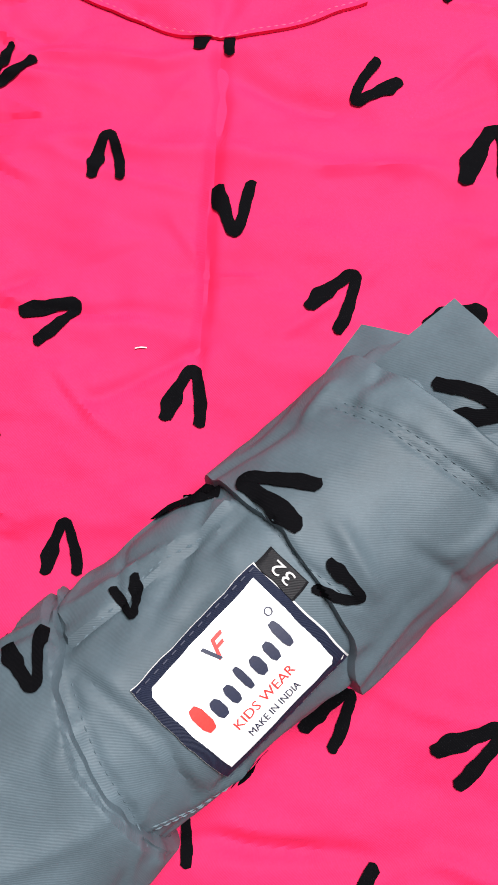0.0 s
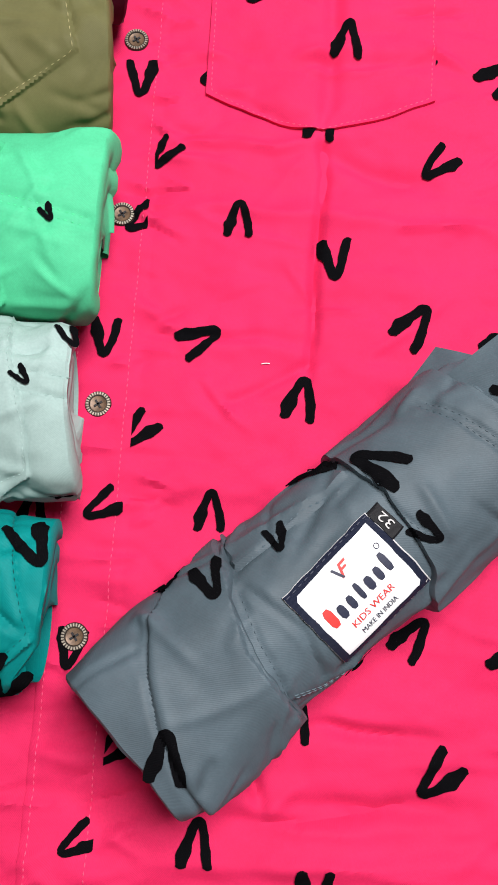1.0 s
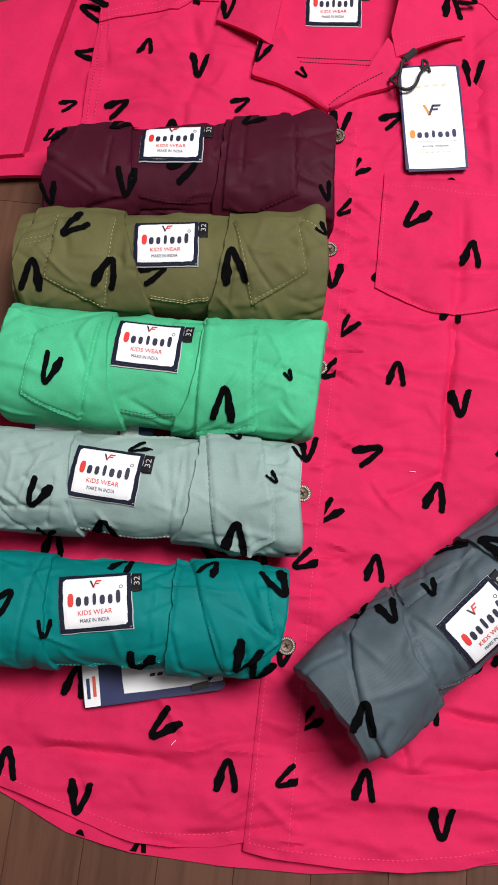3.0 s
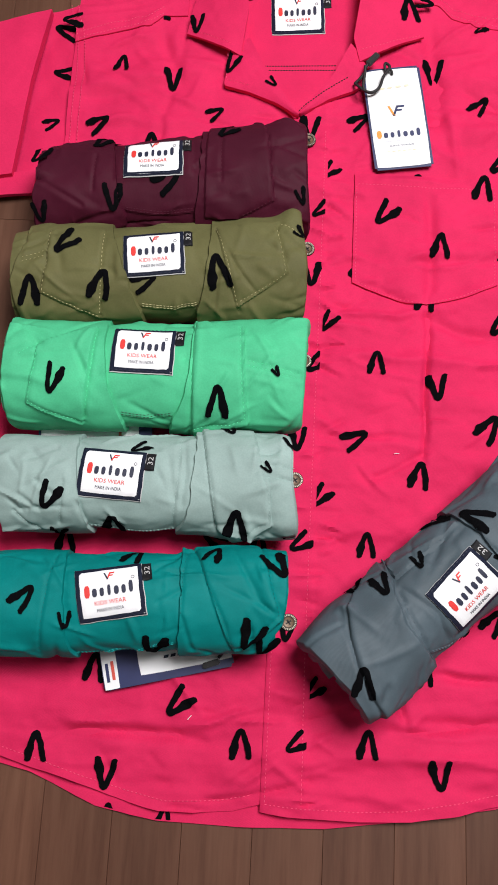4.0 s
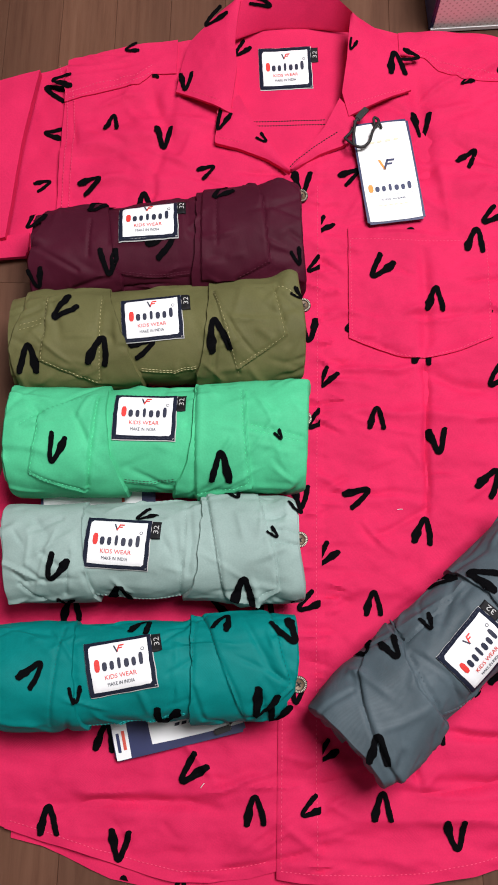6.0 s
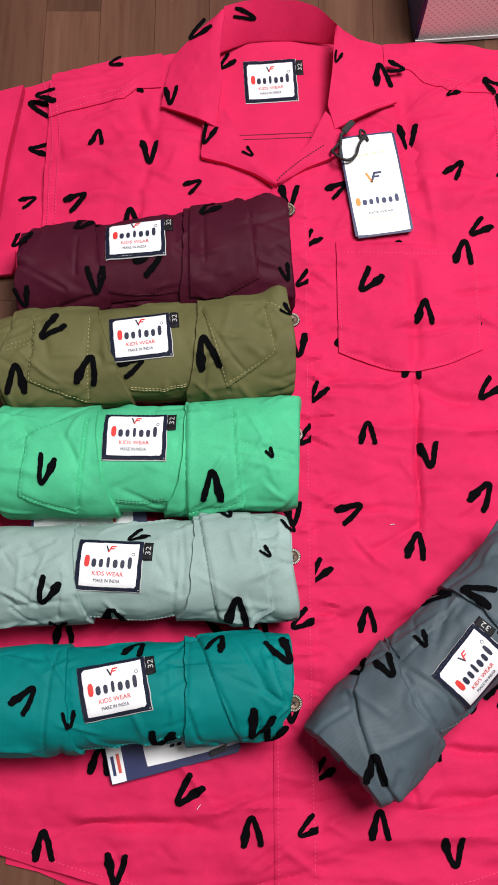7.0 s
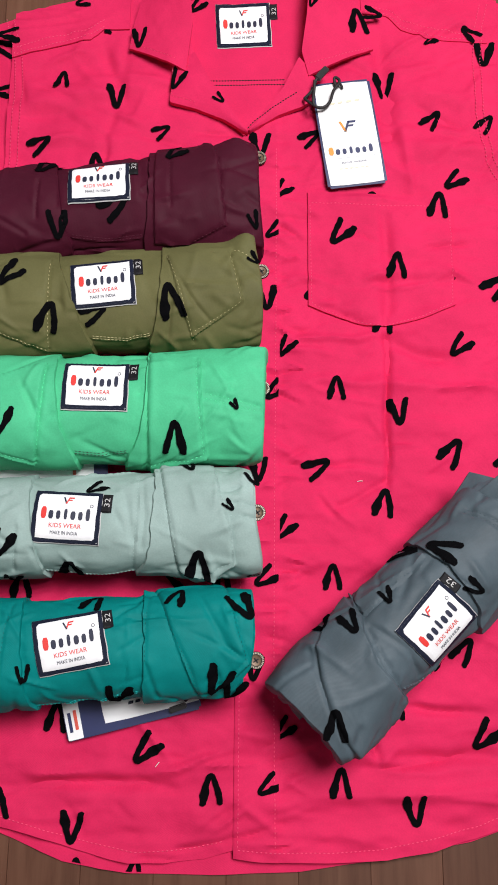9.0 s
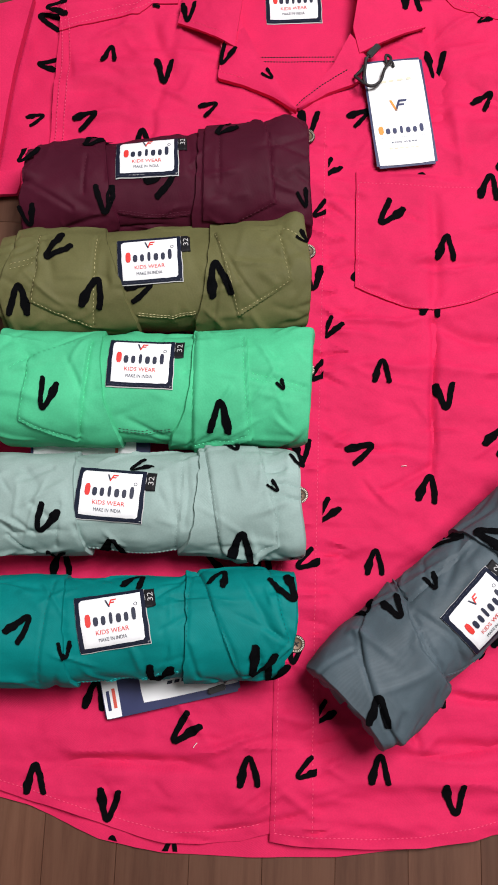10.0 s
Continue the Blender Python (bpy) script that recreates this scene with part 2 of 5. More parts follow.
GREEN_ROLL = dict(
    place=(-0.108, 0.172, 1.5),
    half=0.112,
    wide=0.041,
    label=(-0.0041, 0.0102, -1.8, 0.0452, 0.034),
    left_tip=[(-0.1014, 0.0347), (-0.102, -0.0053), (-0.1, -0.0397)],
    right_tip=[(0.1119, 0.0429), (0.1093, -0.0072), (0.1071, -0.0429)],
    left=[(-0.0313, 0.0325), (-0.0313, 0.0135), (-0.0299, -0.0022), (-0.0275, -0.0171), (-0.0227, -0.0313), (-0.0173, -0.0461)],
    right=[(0.0303, 0.0372), (0.0294, -0.0005), (0.026, -0.0188), (0.0175, -0.0398), (0.0131, -0.062)],
    slot=[(-0.0198, -0.0392), (0.0175, -0.0398)],
    stitch=[[(-0.0384, 0.0238), (-0.0397, -0.0002), (-0.0451, -0.0388)], [(-0.0796, 0.0079), (-0.0798, -0.0037), (-0.0845, -0.0263), (-0.0466, -0.0439)], [(-0.0924, 0.0036), (-0.0797, 0.0113)], [(0.0643, 0.028), (0.0658, -0.0032), (0.0694, -0.0374), (0.0315, -0.049)], [(0.0704, 0.0024), (0.1077, -0.0059)], [(0.0703, -0.0006), (0.1076, -0.0092)]],
    crease=[[(0.0322, 0.0294), (0.0324, -0.0006), (0.0287, -0.062)]],
    flap=[[(-0.0793, 0.0113), (-0.0808, -0.0037), (-0.0858, -0.0278), (-0.0468, -0.048), (-0.0382, 0.0267)], [(0.0672, 0.0295), (0.0682, -0.0032), (0.0717, -0.0413), (0.0315, -0.0619), (0.0325, 0.0332)]],
    marks=[(-0.0686, -0.0203, -107, 0.0183), (0.0501, -0.0132, 87, -0.0222), (0.0928, -0.0076, -53, 0.007)],
    bump=[(0.106, 0.03, 0.006, 0.016), (0.1, -0.035, 0.004, 0.014)])
SILVER_ROLL = dict(
    place=(-0.1059, 0.0895, 1.9),
    half=0.1061,
    wide=0.0355,
    label=(-0.0206, 0.0029, -5.1, 0.0451, 0.0371),
    left_tip=[(-0.1016, 0.0358), (-0.0971, -0.002), (-0.0964, -0.0378)],
    right_tip=[(0.1005, 0.0427), (0.1019, -0.0011), (0.1055, -0.0394)],
    left=[(-0.0458, 0.0502), (-0.0453, 0.0226), (-0.0432, -0.0078), (-0.0418, -0.0195), (-0.0386, -0.0382), (-0.0359, -0.0591)],
    right=[(0.0346, 0.0506), (0.0364, 0.0216), (0.0327, -0.0195), (0.0265, -0.0396), (0.0214, -0.0551)],
    slot=[(-0.0378, -0.0485), (0.0216, -0.0529)],
    stitch=[[(0.0256, 0.0396), (0.0249, 0.001), (0.0203, -0.0462)], [(0.0397, 0.0416), (0.0486, -0.0089), (0.0494, -0.0131), (0.0514, -0.0401)], [(0.0751, 0.0504), (0.0795, 0.0158), (0.0872, -0.0098), (0.0881, -0.0312), (0.0626, -0.0474)], [(0.0844, 0.0105), (0.1065, 0.0085)], [(0.0856, 0.0014), (0.1062, -0.0008)], [(-0.0528, -0.004), (-0.0573, -0.0381)], [(-0.0872, -0.0261), (-0.0776, -0.0408), (-0.0625, -0.0543)]],
    crease=[[(0.0278, 0.0364), (0.0304, 0.0033), (0.0276, -0.021)], [(-0.071, -0.0034), (-0.059, -0.0135)], [(-0.0827, -0.0132), (-0.0699, -0.0243)], [(-0.0798, 0.011), (-0.0596, 0.0205)]],
    flap=[[(0.0758, 0.0504), (0.0805, 0.0158), (0.0882, -0.0098), (0.0895, -0.0336), (0.0629, -0.0592), (0.0523, -0.0423), (0.0393, 0.0478)]],
    marks=[(-0.0667, -0.0232, -115, 0.0203), (-0.0207, -0.0297, 91, 0.024), (0.0654, -0.0213, 88, 0.024), (-0.0085, 0.0223, -141, 0.016), (0.0622, 0.0361, -68, -0.0153), (0.0891, 0.0044, -44, 0.0088), (0.1060, 0.0217, -58, 0.012), (0.1057, -0.0441, 22, 0.0099), (-0.0605, -0.0592, -98, 0.0172)],
    bump=[(0.1, -0.03, 0.005, 0.012), (0.098, 0.03, 0.004, 0.01)])
TEAL_ROLL = dict(
    place=(-0.1044, 0.0072, 3.4),
    half=0.1017,
    wide=0.0351,
    label=(-0.0151, 0.0051, 8.4, 0.0455, 0.0368),
    left_tip=[(-0.1013, 0.0402), (-0.0964, 0.0018), (-0.0948, -0.029)],
    right_tip=[(0.1004, 0.0546), (0.1, 0.005), (0.096, -0.0195), (0.0875, -0.0333)],
    left=[(-0.0474, 0.0543), (-0.0462, 0.0202), (-0.0459, -0.003), (-0.0443, -0.0256), (-0.0402, -0.0485)],
    right=[(0.0301, 0.0476), (0.031, 0.0035), (0.028, -0.0381)],
    slot=[(-0.0406, -0.0508), (0.028, -0.0381)],
    stitch=[[(-0.0537, 0.0353), (-0.058, 0.0028), (-0.0637, -0.0384)], [(0.0374, 0.0543), (0.0481, 0.0124), (0.0604, -0.0164), (0.0653, -0.0411)], [(0.0832, 0.0544), (0.091, 0.0085), (0.0964, -0.0116), (0.0691, -0.0369)], [(0.0352, 0.0461), (0.0329, 0.0194), (0.0315, -0.0111)]],
    crease=[[(0.0323, -0.0134), (0.038, -0.0395)]],
    flap=[[(0.0833, 0.0541), (0.0915, 0.0085), (0.0982, -0.0151), (0.0689, -0.0417), (0.0653, -0.0411), (0.0481, 0.0124), (0.0374, 0.0543)]],
    marks=[(-0.0658, 0.009, 49, 0.0189), (-0.0443, -0.0191, -87, 0.0118), (0.0104, -0.051, -100, 0.024), (0.0561, 0.0420, 70, -0.018), (0.1012, 0.0134, -61, 0.0228), (0.0731, -0.0374, -112, -0.024), (0.0018, 0.0478, 71, 0.0204), (0.0835, -0.0488, -105, 0.0226)],
    bump=[(0.096, 0.03, 0.0025, 0.016)])
GREY_ROLL = dict(
    high=0.0295,
    gloss=0.40,
    patchy=0.28,
    place=(0.108, 0.0339, 42.5),
    half=0.1035,
    wide=0.037,
    label=(-0.0019, -0.0115, 6.5, 0.0459, 0.0365),
    left_tip=[(-0.107, 0.045), (-0.102, 0.012), (-0.1, -0.01), (-0.102, -0.03), (-0.105, -0.05)],
    right_tip=[(0.094, -0.05), (0.085, 0.0), (0.08, 0.05)],
    left=[(-0.0255, 0.0579), (-0.0335, 0.0274), (-0.0397, 0.0162), (-0.0449, 0.0006), (-0.0467, -0.0159), (-0.0462, -0.0361)],
    right=[(0.0246, 0.0576), (0.0266, 0.0253), (0.029, 0.0099), (0.028, -0.0052), (0.0256, -0.023), (0.0188, -0.037)],
    slot=[(-0.0451, -0.033), (-0.0217, -0.0422)],
    stitch=[[(0.0675, 0.0309), (0.0723, 0.0157), (0.0768, -0.0033), (0.0815, -0.0202)], [(0.0645, 0.0309), (0.0693, 0.0157), (0.0738, -0.0033), (0.0785, -0.0202)], [(-0.0319, 0.0253), (-0.0018, 0.0282), (0.0246, 0.0261)], [(-0.0366, 0.0173), (-0.0424, -0.0017), (-0.0452, -0.0207), (-0.0489, -0.0341)], [(0.0286, 0.0209), (0.0279, 0.0007), (0.0323, -0.0165)]],
    crease=[[(-0.0693, 0.0309), (-0.0807, 0.0144), (-0.0891, -0.0034), (-0.0947, -0.0226), (-0.0975, -0.0413)], [(-0.1143, 0.0292), (-0.0806, 0.0248)], [(-0.0342, 0.0179), (-0.0275, -0.0094), (-0.0321, -0.0326)]],
    flap=[[(-0.0689, 0.0305), (-0.0803, 0.014), (-0.0891, -0.0034), (-0.0943, -0.0229), (-0.0965, -0.0518), (-0.0482, -0.0412), (-0.0481, -0.0019), (-0.0365, 0.0237), (-0.0298, 0.0579)], [(-0.027, 0.0579), (0.0154, 0.0578), (0.0251, 0.0274), (-0.0325, 0.0261)]],
    marks=[(0.0304, 0.0306, 114, 0.0225), (0.0236, 0.0349, -60, 0.024), (-0.0146, 0.0188, -106, 0.0127), (-0.0445, 0.0181, -105, -0.0181), (-0.0564, 0.0362, -93, 0.0216), (-0.0862, -0.0038, 47, 0.0195), (-0.0101, -0.0476, -15, -0.0137), (0.0343, -0.0164, -69, 0.0136)],
    bump=[(-0.098, 0.03, 0.003, 0.014), (-0.095, -0.035, 0.004, 0.014)])
COLLAR_MARKS = [(-0.099, 0.485, -92, -0.018), (-0.0705, 0.449, -112, 0.018), (-0.084, 0.544, -150, 0.020), (-0.0285, 0.4365, -38, 0.010), (0.0405, 0.517, -110, 0.010), (0.079, 0.525, 100, 0.0233), (0.102, 0.521, -7, 0.0161)]


# ---- mesh helpers ----
def lattice(seed, n=4096):
    return np.random.RandomState(seed).rand(n)


def vnoise(x, y, seed=0):
    """Smooth value noise in -1..1 over a plane."""
    tab = lattice(seed)
    xi, yi = np.floor(x).astype(int), np.floor(y).astype(int)
    fx, fy = x - xi, y - yi
    fx, fy = fx * fx * (3 - 2 * fx), fy * fy * (3 - 2 * fy)

    def v(i, j):
        h = (i * 374761393 + j * 668265263) & 0x7fffffff
        h = ((h ^ (h >> 13)) * 1274126177) & 0x7fffffff
        return tab[(h ^ (h >> 16)) % 4096]
    top = v(xi, yi) * (1 - fx) + v(xi + 1, yi) * fx
    low = v(xi, yi + 1) * (1 - fx) + v(xi + 1, yi + 1) * fx
    return (top * (1 - fy) + low * fy) * 2 - 1


def smooth(e0, e1, x):
    t = np.clip((x - e0) / (e1 - e0), 0, 1)
    return t * t * (3 - 2 * t)


def line_distance(x, y, pts, closed=False):
    d = np.full(np.shape(x), 9.0)
    pairs = list(zip(pts, pts[1:])) + ([(pts[-1], pts[0])] if closed else [])
    for (ax, ay), (bx, by) in pairs:
        ux, uy = bx - ax, by - ay
        k = np.clip(((x - ax) * ux + (y - ay) * uy) / (ux * ux + uy * uy + 1e-12), 0, 1)
        d = np.minimum(d, np.hypot(x - ax - k * ux, y - ay - k * uy))
    return d


def inside(x, y, poly):
    """Signed distance to a closed outline, positive inside."""
    hit = np.zeros(np.shape(x), bool)
    for (ax, ay), (bx, by) in zip(poly, poly[1:] + poly[:1]):
        cross = ((ay > y) != (by > y)) & (x < (bx - ax) * (y - ay) / (by - ay + 1e-12) + ax)
        hit ^= cross
    d = line_distance(x, y, poly, True)
    return np.where(hit, d, -d)


def resample(pts, n):
    p = np.array(pts, float)
    seg = np.r_[0, np.cumsum(np.linalg.norm(np.diff(p, axis=0), axis=1))]
    at = np.linspace(0, seg[-1], n)
    return np.stack([np.interp(at, seg, p[:, k]) for k in range(p.shape[1])], 1)


def rounded(pts, n, passes=3):
    """A polyline resampled with its corners eased."""
    p = resample(pts, n)
    for _ in range(passes):
        p[1:-1] = (p[:-2] + 2 * p[1:-1] + p[2:]) / 4
    return p


def mesh(name, verts, faces, material, parent=None, label="", soft=True):
    me = bpy.data.meshes.new(name)
    me.from_pydata([tuple(map(float, v)) for v in verts], [], faces)
    me.materials.append(material)
    me.update()
    if soft:
        me.shade_smooth()
        me.set_sharp_from_angle(angle=radians(38))
    ob = new(name, me)
    if parent:
        ob.parent = parent
    return tagged(ob, label) if label else ob


def part(name, bm, material, parent, label="", soft=False):
    me = bpy.data.meshes.new(name)
    bm.to_mesh(me)
    bm.free()
    me.materials.append(material)
    if soft:
        me.shade_smooth()
    ob = new(name, me)
    ob.parent = parent
    return tagged(ob, label) if label else ob


def grid_faces(rows, cols, start=0, wrap=False):
    f = []
    for i in range(rows - 1):
        for j in range(cols if wrap else cols - 1):
            a, b = start + i * cols + j, start + i * cols + (j + 1) % cols
            f.append((a, b, b + cols, a + cols))
    return f


def sheet(name, grid, material, parent, label=""):
    """A mesh from a grid of points (rows x cols x 3)."""
    r, c, _ = grid.shape
    return mesh(name, grid.reshape(-1, 3), grid_faces(r, c), material, parent, label)


def thing(name, m, label, category, group=""):
    ob = new(name)
    ob.empty_display_size = 0.02
    ob.matrix_world = m
    return tagged(ob, label, category, group)


STROKE = 125           # points of one brush stroke


def brush_mark(x, y, angle, length, seed):
    """A hand-painted V lying in a plane: two round-ended strokes from the tip, one heavy with a bulge and one thin. Grids of points with their faces."""
    rnd = random.Random(seed)
    flip, size = (1 if length > 0 else -1), abs(length)
    a = radians(angle)
    fx, fy = -math.cos(a), -math.sin(a)
    sx, sy = -math.sin(a) * flip, math.cos(a) * flip
    pts, faces = [], []
    size_w = max(size, 0.010)
    for spread, w, bump, reach in ((0.29, 0.102, 0.055, 0.97 + 0.05 * rnd.random()), (-0.27, 0.094, 0.012, 0.97 + 0.05 * rnd.random())):
        n, start = 25, len(pts)
        bow = rnd.uniform(0.0, 0.05)
        at = rnd.uniform(0.62, 0.75)
        wave = [rnd.uniform(-1, 1) for _ in range(8)]
        for i in range(n):
            k = i / (n - 1)
            along = k * reach * size
            across = (spread * k ** 0.85 + math.copysign(bow, spread) * math.sin(k * math.pi)) * size
            half = (w + bump * math.exp(-((k - at) / 0.16) ** 2)) * size_w
            for end, soft in ((k, 0.09), (1 - k, 0.022)):
                half *= math.sqrt(max(0.06, 1 - max(0, 1 - end / soft) ** 2))
            for j in (-1, -0.5, 0, 0.5, 1):
                rough = 0.07 * math.sin(9 * k + 6 * wave[0] + j) + 0.05 * math.sin(23 * k + 6 * wave[1] + 2 * j) + rnd.uniform(-0.03, 0.03)
                o = across + half * j * (1 + (rough if abs(j) == 1 else 0))
                pts.append((x + fx * along + sx * o, y + fy * along + sy * o))
        for i in range(n - 1):
            for j in range(4):
                q = start + i * 5 + j
                faces.append((q, q + 1, q + 6, q + 5) if flip < 0 else (q, q + 5, q + 6, q + 1))
    return np.array(pts), faces


def lettering(text, height, width):
    """The outline of a text as flat triangles, centred, of that cap height and width."""
    cu = bpy.data.curves.new("text", "FONT")
    cu.body, cu.align_x, cu.align_y, cu.resolution_u = text, "CENTER", "CENTER", 2
    ob = new("text", cu)
    bpy.context.view_layer.update()
    me = bpy.data.meshes.new_from_object(ob.evaluated_get(bpy.context.evaluated_depsgraph_get()))
    p = np.array([v.co[:2] for v in me.vertices])
    faces = [tuple(f.vertices) for f in me.polygons]
    bpy.data.objects.remove(ob)
    bpy.data.curves.remove(cu)
    bpy.data.meshes.remove(me)
    lo, hi = p.min(0), p.max(0)
    return (p - (lo + hi) / 2) / (hi - lo) * (width, height), faces


def block(cx, cy, w, h, cut=0.3, lean=0.0, n=5):
    """A flat bar with clipped corners, as a grid that can follow a curved surface."""
    c = cut * min(w, h) / 4
    pts = []
    for v in np.linspace(-1, 1, n):
        for u in np.linspace(-1, 1, n):
            corner = abs(u) + abs(v) > 1.99
            x, y = u * (w / 2 - c * corner), v * (h / 2 - c * corner)
            pts.append((cx + x + lean * y, cy + y))
    return np.array(pts), grid_faces(n, n)


def joined(shapes):
    pts, faces = [], []
    for p, f in shapes:
        n = len(pts)
        pts += [tuple(v) for v in p]
        faces += [tuple(i + n for i in q) for q in f]
    return np.array(pts), faces


def ring(cx, cy, r, w, n=14):
    pts, faces = [], []
    for i in range(n):
        a = 2 * math.pi * i / n
        pts += [(cx + r * math.cos(a), cy + r * math.sin(a)), (cx + (r - w) * math.cos(a), cy + (r - w) * math.sin(a))]
    for i in range(n):
        a, b = 2 * i, 2 * ((i + 1) % n)
        faces.append((a, b, b + 1, a + 1))
    return np.array(pts), faces


def name_blocks(w, h, y, first_x):
    """The maker's name as plain blocks on one line: one heavy block and six lighter ones."""
    step = w / 7
    out = []
    for i, (tall, wide) in enumerate(((1.12, 0.74), (0.78, 0.66), (0.78, 0.58), (0.98, 0.44), (0.78, 0.66), (0.78, 0.58), (1.10, 0.56))):
        out.append(block(first_x + step * (i + 0.5), y - h * 0.5 + tall * h / 2, step * wide, h * tall, 0.6))
    return out


def check_logo(cx, cy, s):
    """A two-coloured tick: a dark leaning bar and a bright one with a foot."""
    dark = block(cx - 0.22 * s, cy, 0.2 * s, 0.95 * s, 0.1, -0.42)
    bright = joined([block(cx + 0.12 * s, cy, 0.2 * s, 0.95 * s, 0.1, 0.42), block(cx + 0.58 * s, cy + 0.38 * s, 0.62 * s, 0.19 * s, 0.1, 0.42), block(cx + 0.44 * s, cy + 0.04 * s, 0.44 * s, 0.17 * s, 0.1, 0.42)])
    return dark, bright


def woven_label(parent, place_on, cx, cy, angle, w, h):
    """White woven label with a navy border, its blocks, words and size tab, laid on a surface by place_on(points, lift)."""
    a = radians(angle)

    def put(p, lift):
        p = np.asarray(p, float)
        return place_on(cx + p[:, 0] * math.cos(a) - p[:, 1] * math.sin(a), cy + p[:, 0] * math.sin(a) + p[:, 1] * math.cos(a), lift)

    def cloth_patch(name, material, px, py, pw, ph, lift, under, label=""):
        n, m = 22, 18
        gx, gy = np.meshgrid(np.linspace(-pw / 2, pw / 2, n), np.linspace(-ph / 2, ph / 2, m))
        edge = np.maximum(np.abs(gx) / (pw / 2), np.abs(gy) / (ph / 2)) > 0.999
        wob = 0.00025 * vnoise(gx * 260, gy * 260, 5)
        p = np.stack([(gx + px + wob).ravel(), (gy + py + wob).ravel()], 1)
        top = put(p, lift)
        low = put(p, lift - 0.0006)
        v = np.where(edge.ravel()[:, None], low, top)
        return mesh(name, v, grid_faces(m, n), material, under, label)

    cloth_patch("label_selvage", GREY_WEAVE, 0.0002, -0.0002, w + 0.0007, h + 0.0009, 0.0010, parent, "pale frayed selvage of the label")
    lab = cloth_patch("woven_label", NAVY, 0, 0, w, h, 0.0013, parent, "white woven label with a navy stitched border")
    cloth_patch("label_field", WHITE_WEAVE, 0, 0, w * 0.885, h * 0.855, 0.0018, lab)

    def printed(name, shape, material, lift=0.0022):
        p, f = shape
        return mesh(name, put(p, lift), f, material, lab, soft=False)
    dark, bright = check_logo(-0.01 * w, 0.285 * h, 0.115 * w)
    printed("logo_bar", dark, NAVY_WEAVE)
    printed("logo_tick", bright, RED_WEAVE)
    for k, shape in enumerate(name_blocks(0.76 * w, 0.19 * h, 0.030 * h, -0.385 * w)):
        printed("name_block", shape, NAVY_WEAVE if k else RED_WEAVE)
    printed("round_mark", ring(0.36 * w, 0.20 * h, 0.026 * w, 0.007 * w), NAVY_WEAVE)
    p, f = lettering("KIDS WEAR", 0.075 * h, 0.47 * w)
    printed("red_lettering", (p + (0.0, -0.175 * h), f), RED_WEAVE)
    p, f = lettering("MAKE IN INDIA", 0.06 * h, 0.40 * w)
    printed("navy_lettering", (p + (-0.01 * w, -0.30 * h), f), NAVY_WEAVE)
    # stitches that hold the border
    pale = []
    for k in range(14):
        x = -w / 2 + w * (k + 0.5) / 14
        pale += [block(x, h * 0.468, 0.0016, 0.0003), block(x, -h * 0.468, 0.0016, 0.0003)]
    tagged(printed("border_stitch", joined(pale), NAVY_WEAVE, 0.0016), kind="stuff")
    tab = cloth_patch("size_tab", TAB_BLACK, w * 0.5 + 0.0032, h * 0.30, 0.0064, 0.0135, 0.0010, parent, "small black woven size tab")
    p, f = lettering("32", 0.0036, 0.0062)
    p = np.stack([-p[:, 1], p[:, 0]], 1)
    mesh("size_number", put(p + (w * 0.5 + 0.0034, h * 0.30), 0.0016), f, GREY_WEAVE, tab, soft=False)
    return lab


def stitches(name, pts, place_on, material, parent, pitch=0.0030, dash=0.0021, wide=0.0007, lift=0.0005):
    """A run of sewn dashes along a polyline on a surface."""
    p = np.array(pts, float)
    total = np.linalg.norm(np.diff(p, axis=0), axis=1).sum()
    n = max(2, int(total / pitch))
    r = rounded(pts, n * 4 + 1, 6)
    seg = np.r_[0, np.cumsum(np.linalg.norm(np.diff(r, axis=0), axis=1))]
    at = np.arange(n) * pitch + 0.0004
    pos = lambda d: np.stack([np.interp(d, seg, r[:, 0]), np.interp(d, seg, r[:, 1])], 1)
    a, b = pos(at), pos(at + dash)
    t = (b - a) / (np.linalg.norm(b - a, axis=1)[:, None] + 1e-9)
    nrm = np.stack([-t[:, 1], t[:, 0]], 1) * wide / 2
    mid = (a + b) / 2
    ring_pts = [a, mid - nrm, b, mid + nrm]
    low = [place_on(q[:, 0], q[:, 1], 0.0) for q in ring_pts]
    top = place_on(mid[:, 0], mid[:, 1], lift)
    verts, faces = [], []
    for i in range(n):
        s = len(verts)
        verts += [low[0][i], low[1][i], low[2][i], low[3][i], top[i]]
        faces += [(s, s + 1, s + 4), (s + 1, s + 2, s + 4), (s + 2, s + 3, s + 4), (s + 3, s, s + 4)]
    return tagged(mesh(name, verts, faces, material, parent, soft=False), kind="stuff")


# ---- the room ----
def box_mesh(name, lo, hi, material, parent=None, bevel=0.0):
    bm = bmesh.new()
    bmesh.ops.create_cube(bm, size=1)
    for v in bm.verts:
        v.co = [(lo[k] + hi[k]) / 2 + v.co[k] * (hi[k] - lo[k]) for k in range(3)]
    if bevel:
        bmesh.ops.bevel(bm, geom=bm.edges, offset=bevel, segments=2, affect="EDGES")
    me = bpy.data.meshes.new(name)
    bm.to_mesh(me)
    bm.free()
    me.materials.append(material)
    ob = new(name, me)
    if parent:
        ob.parent = parent
    return ob


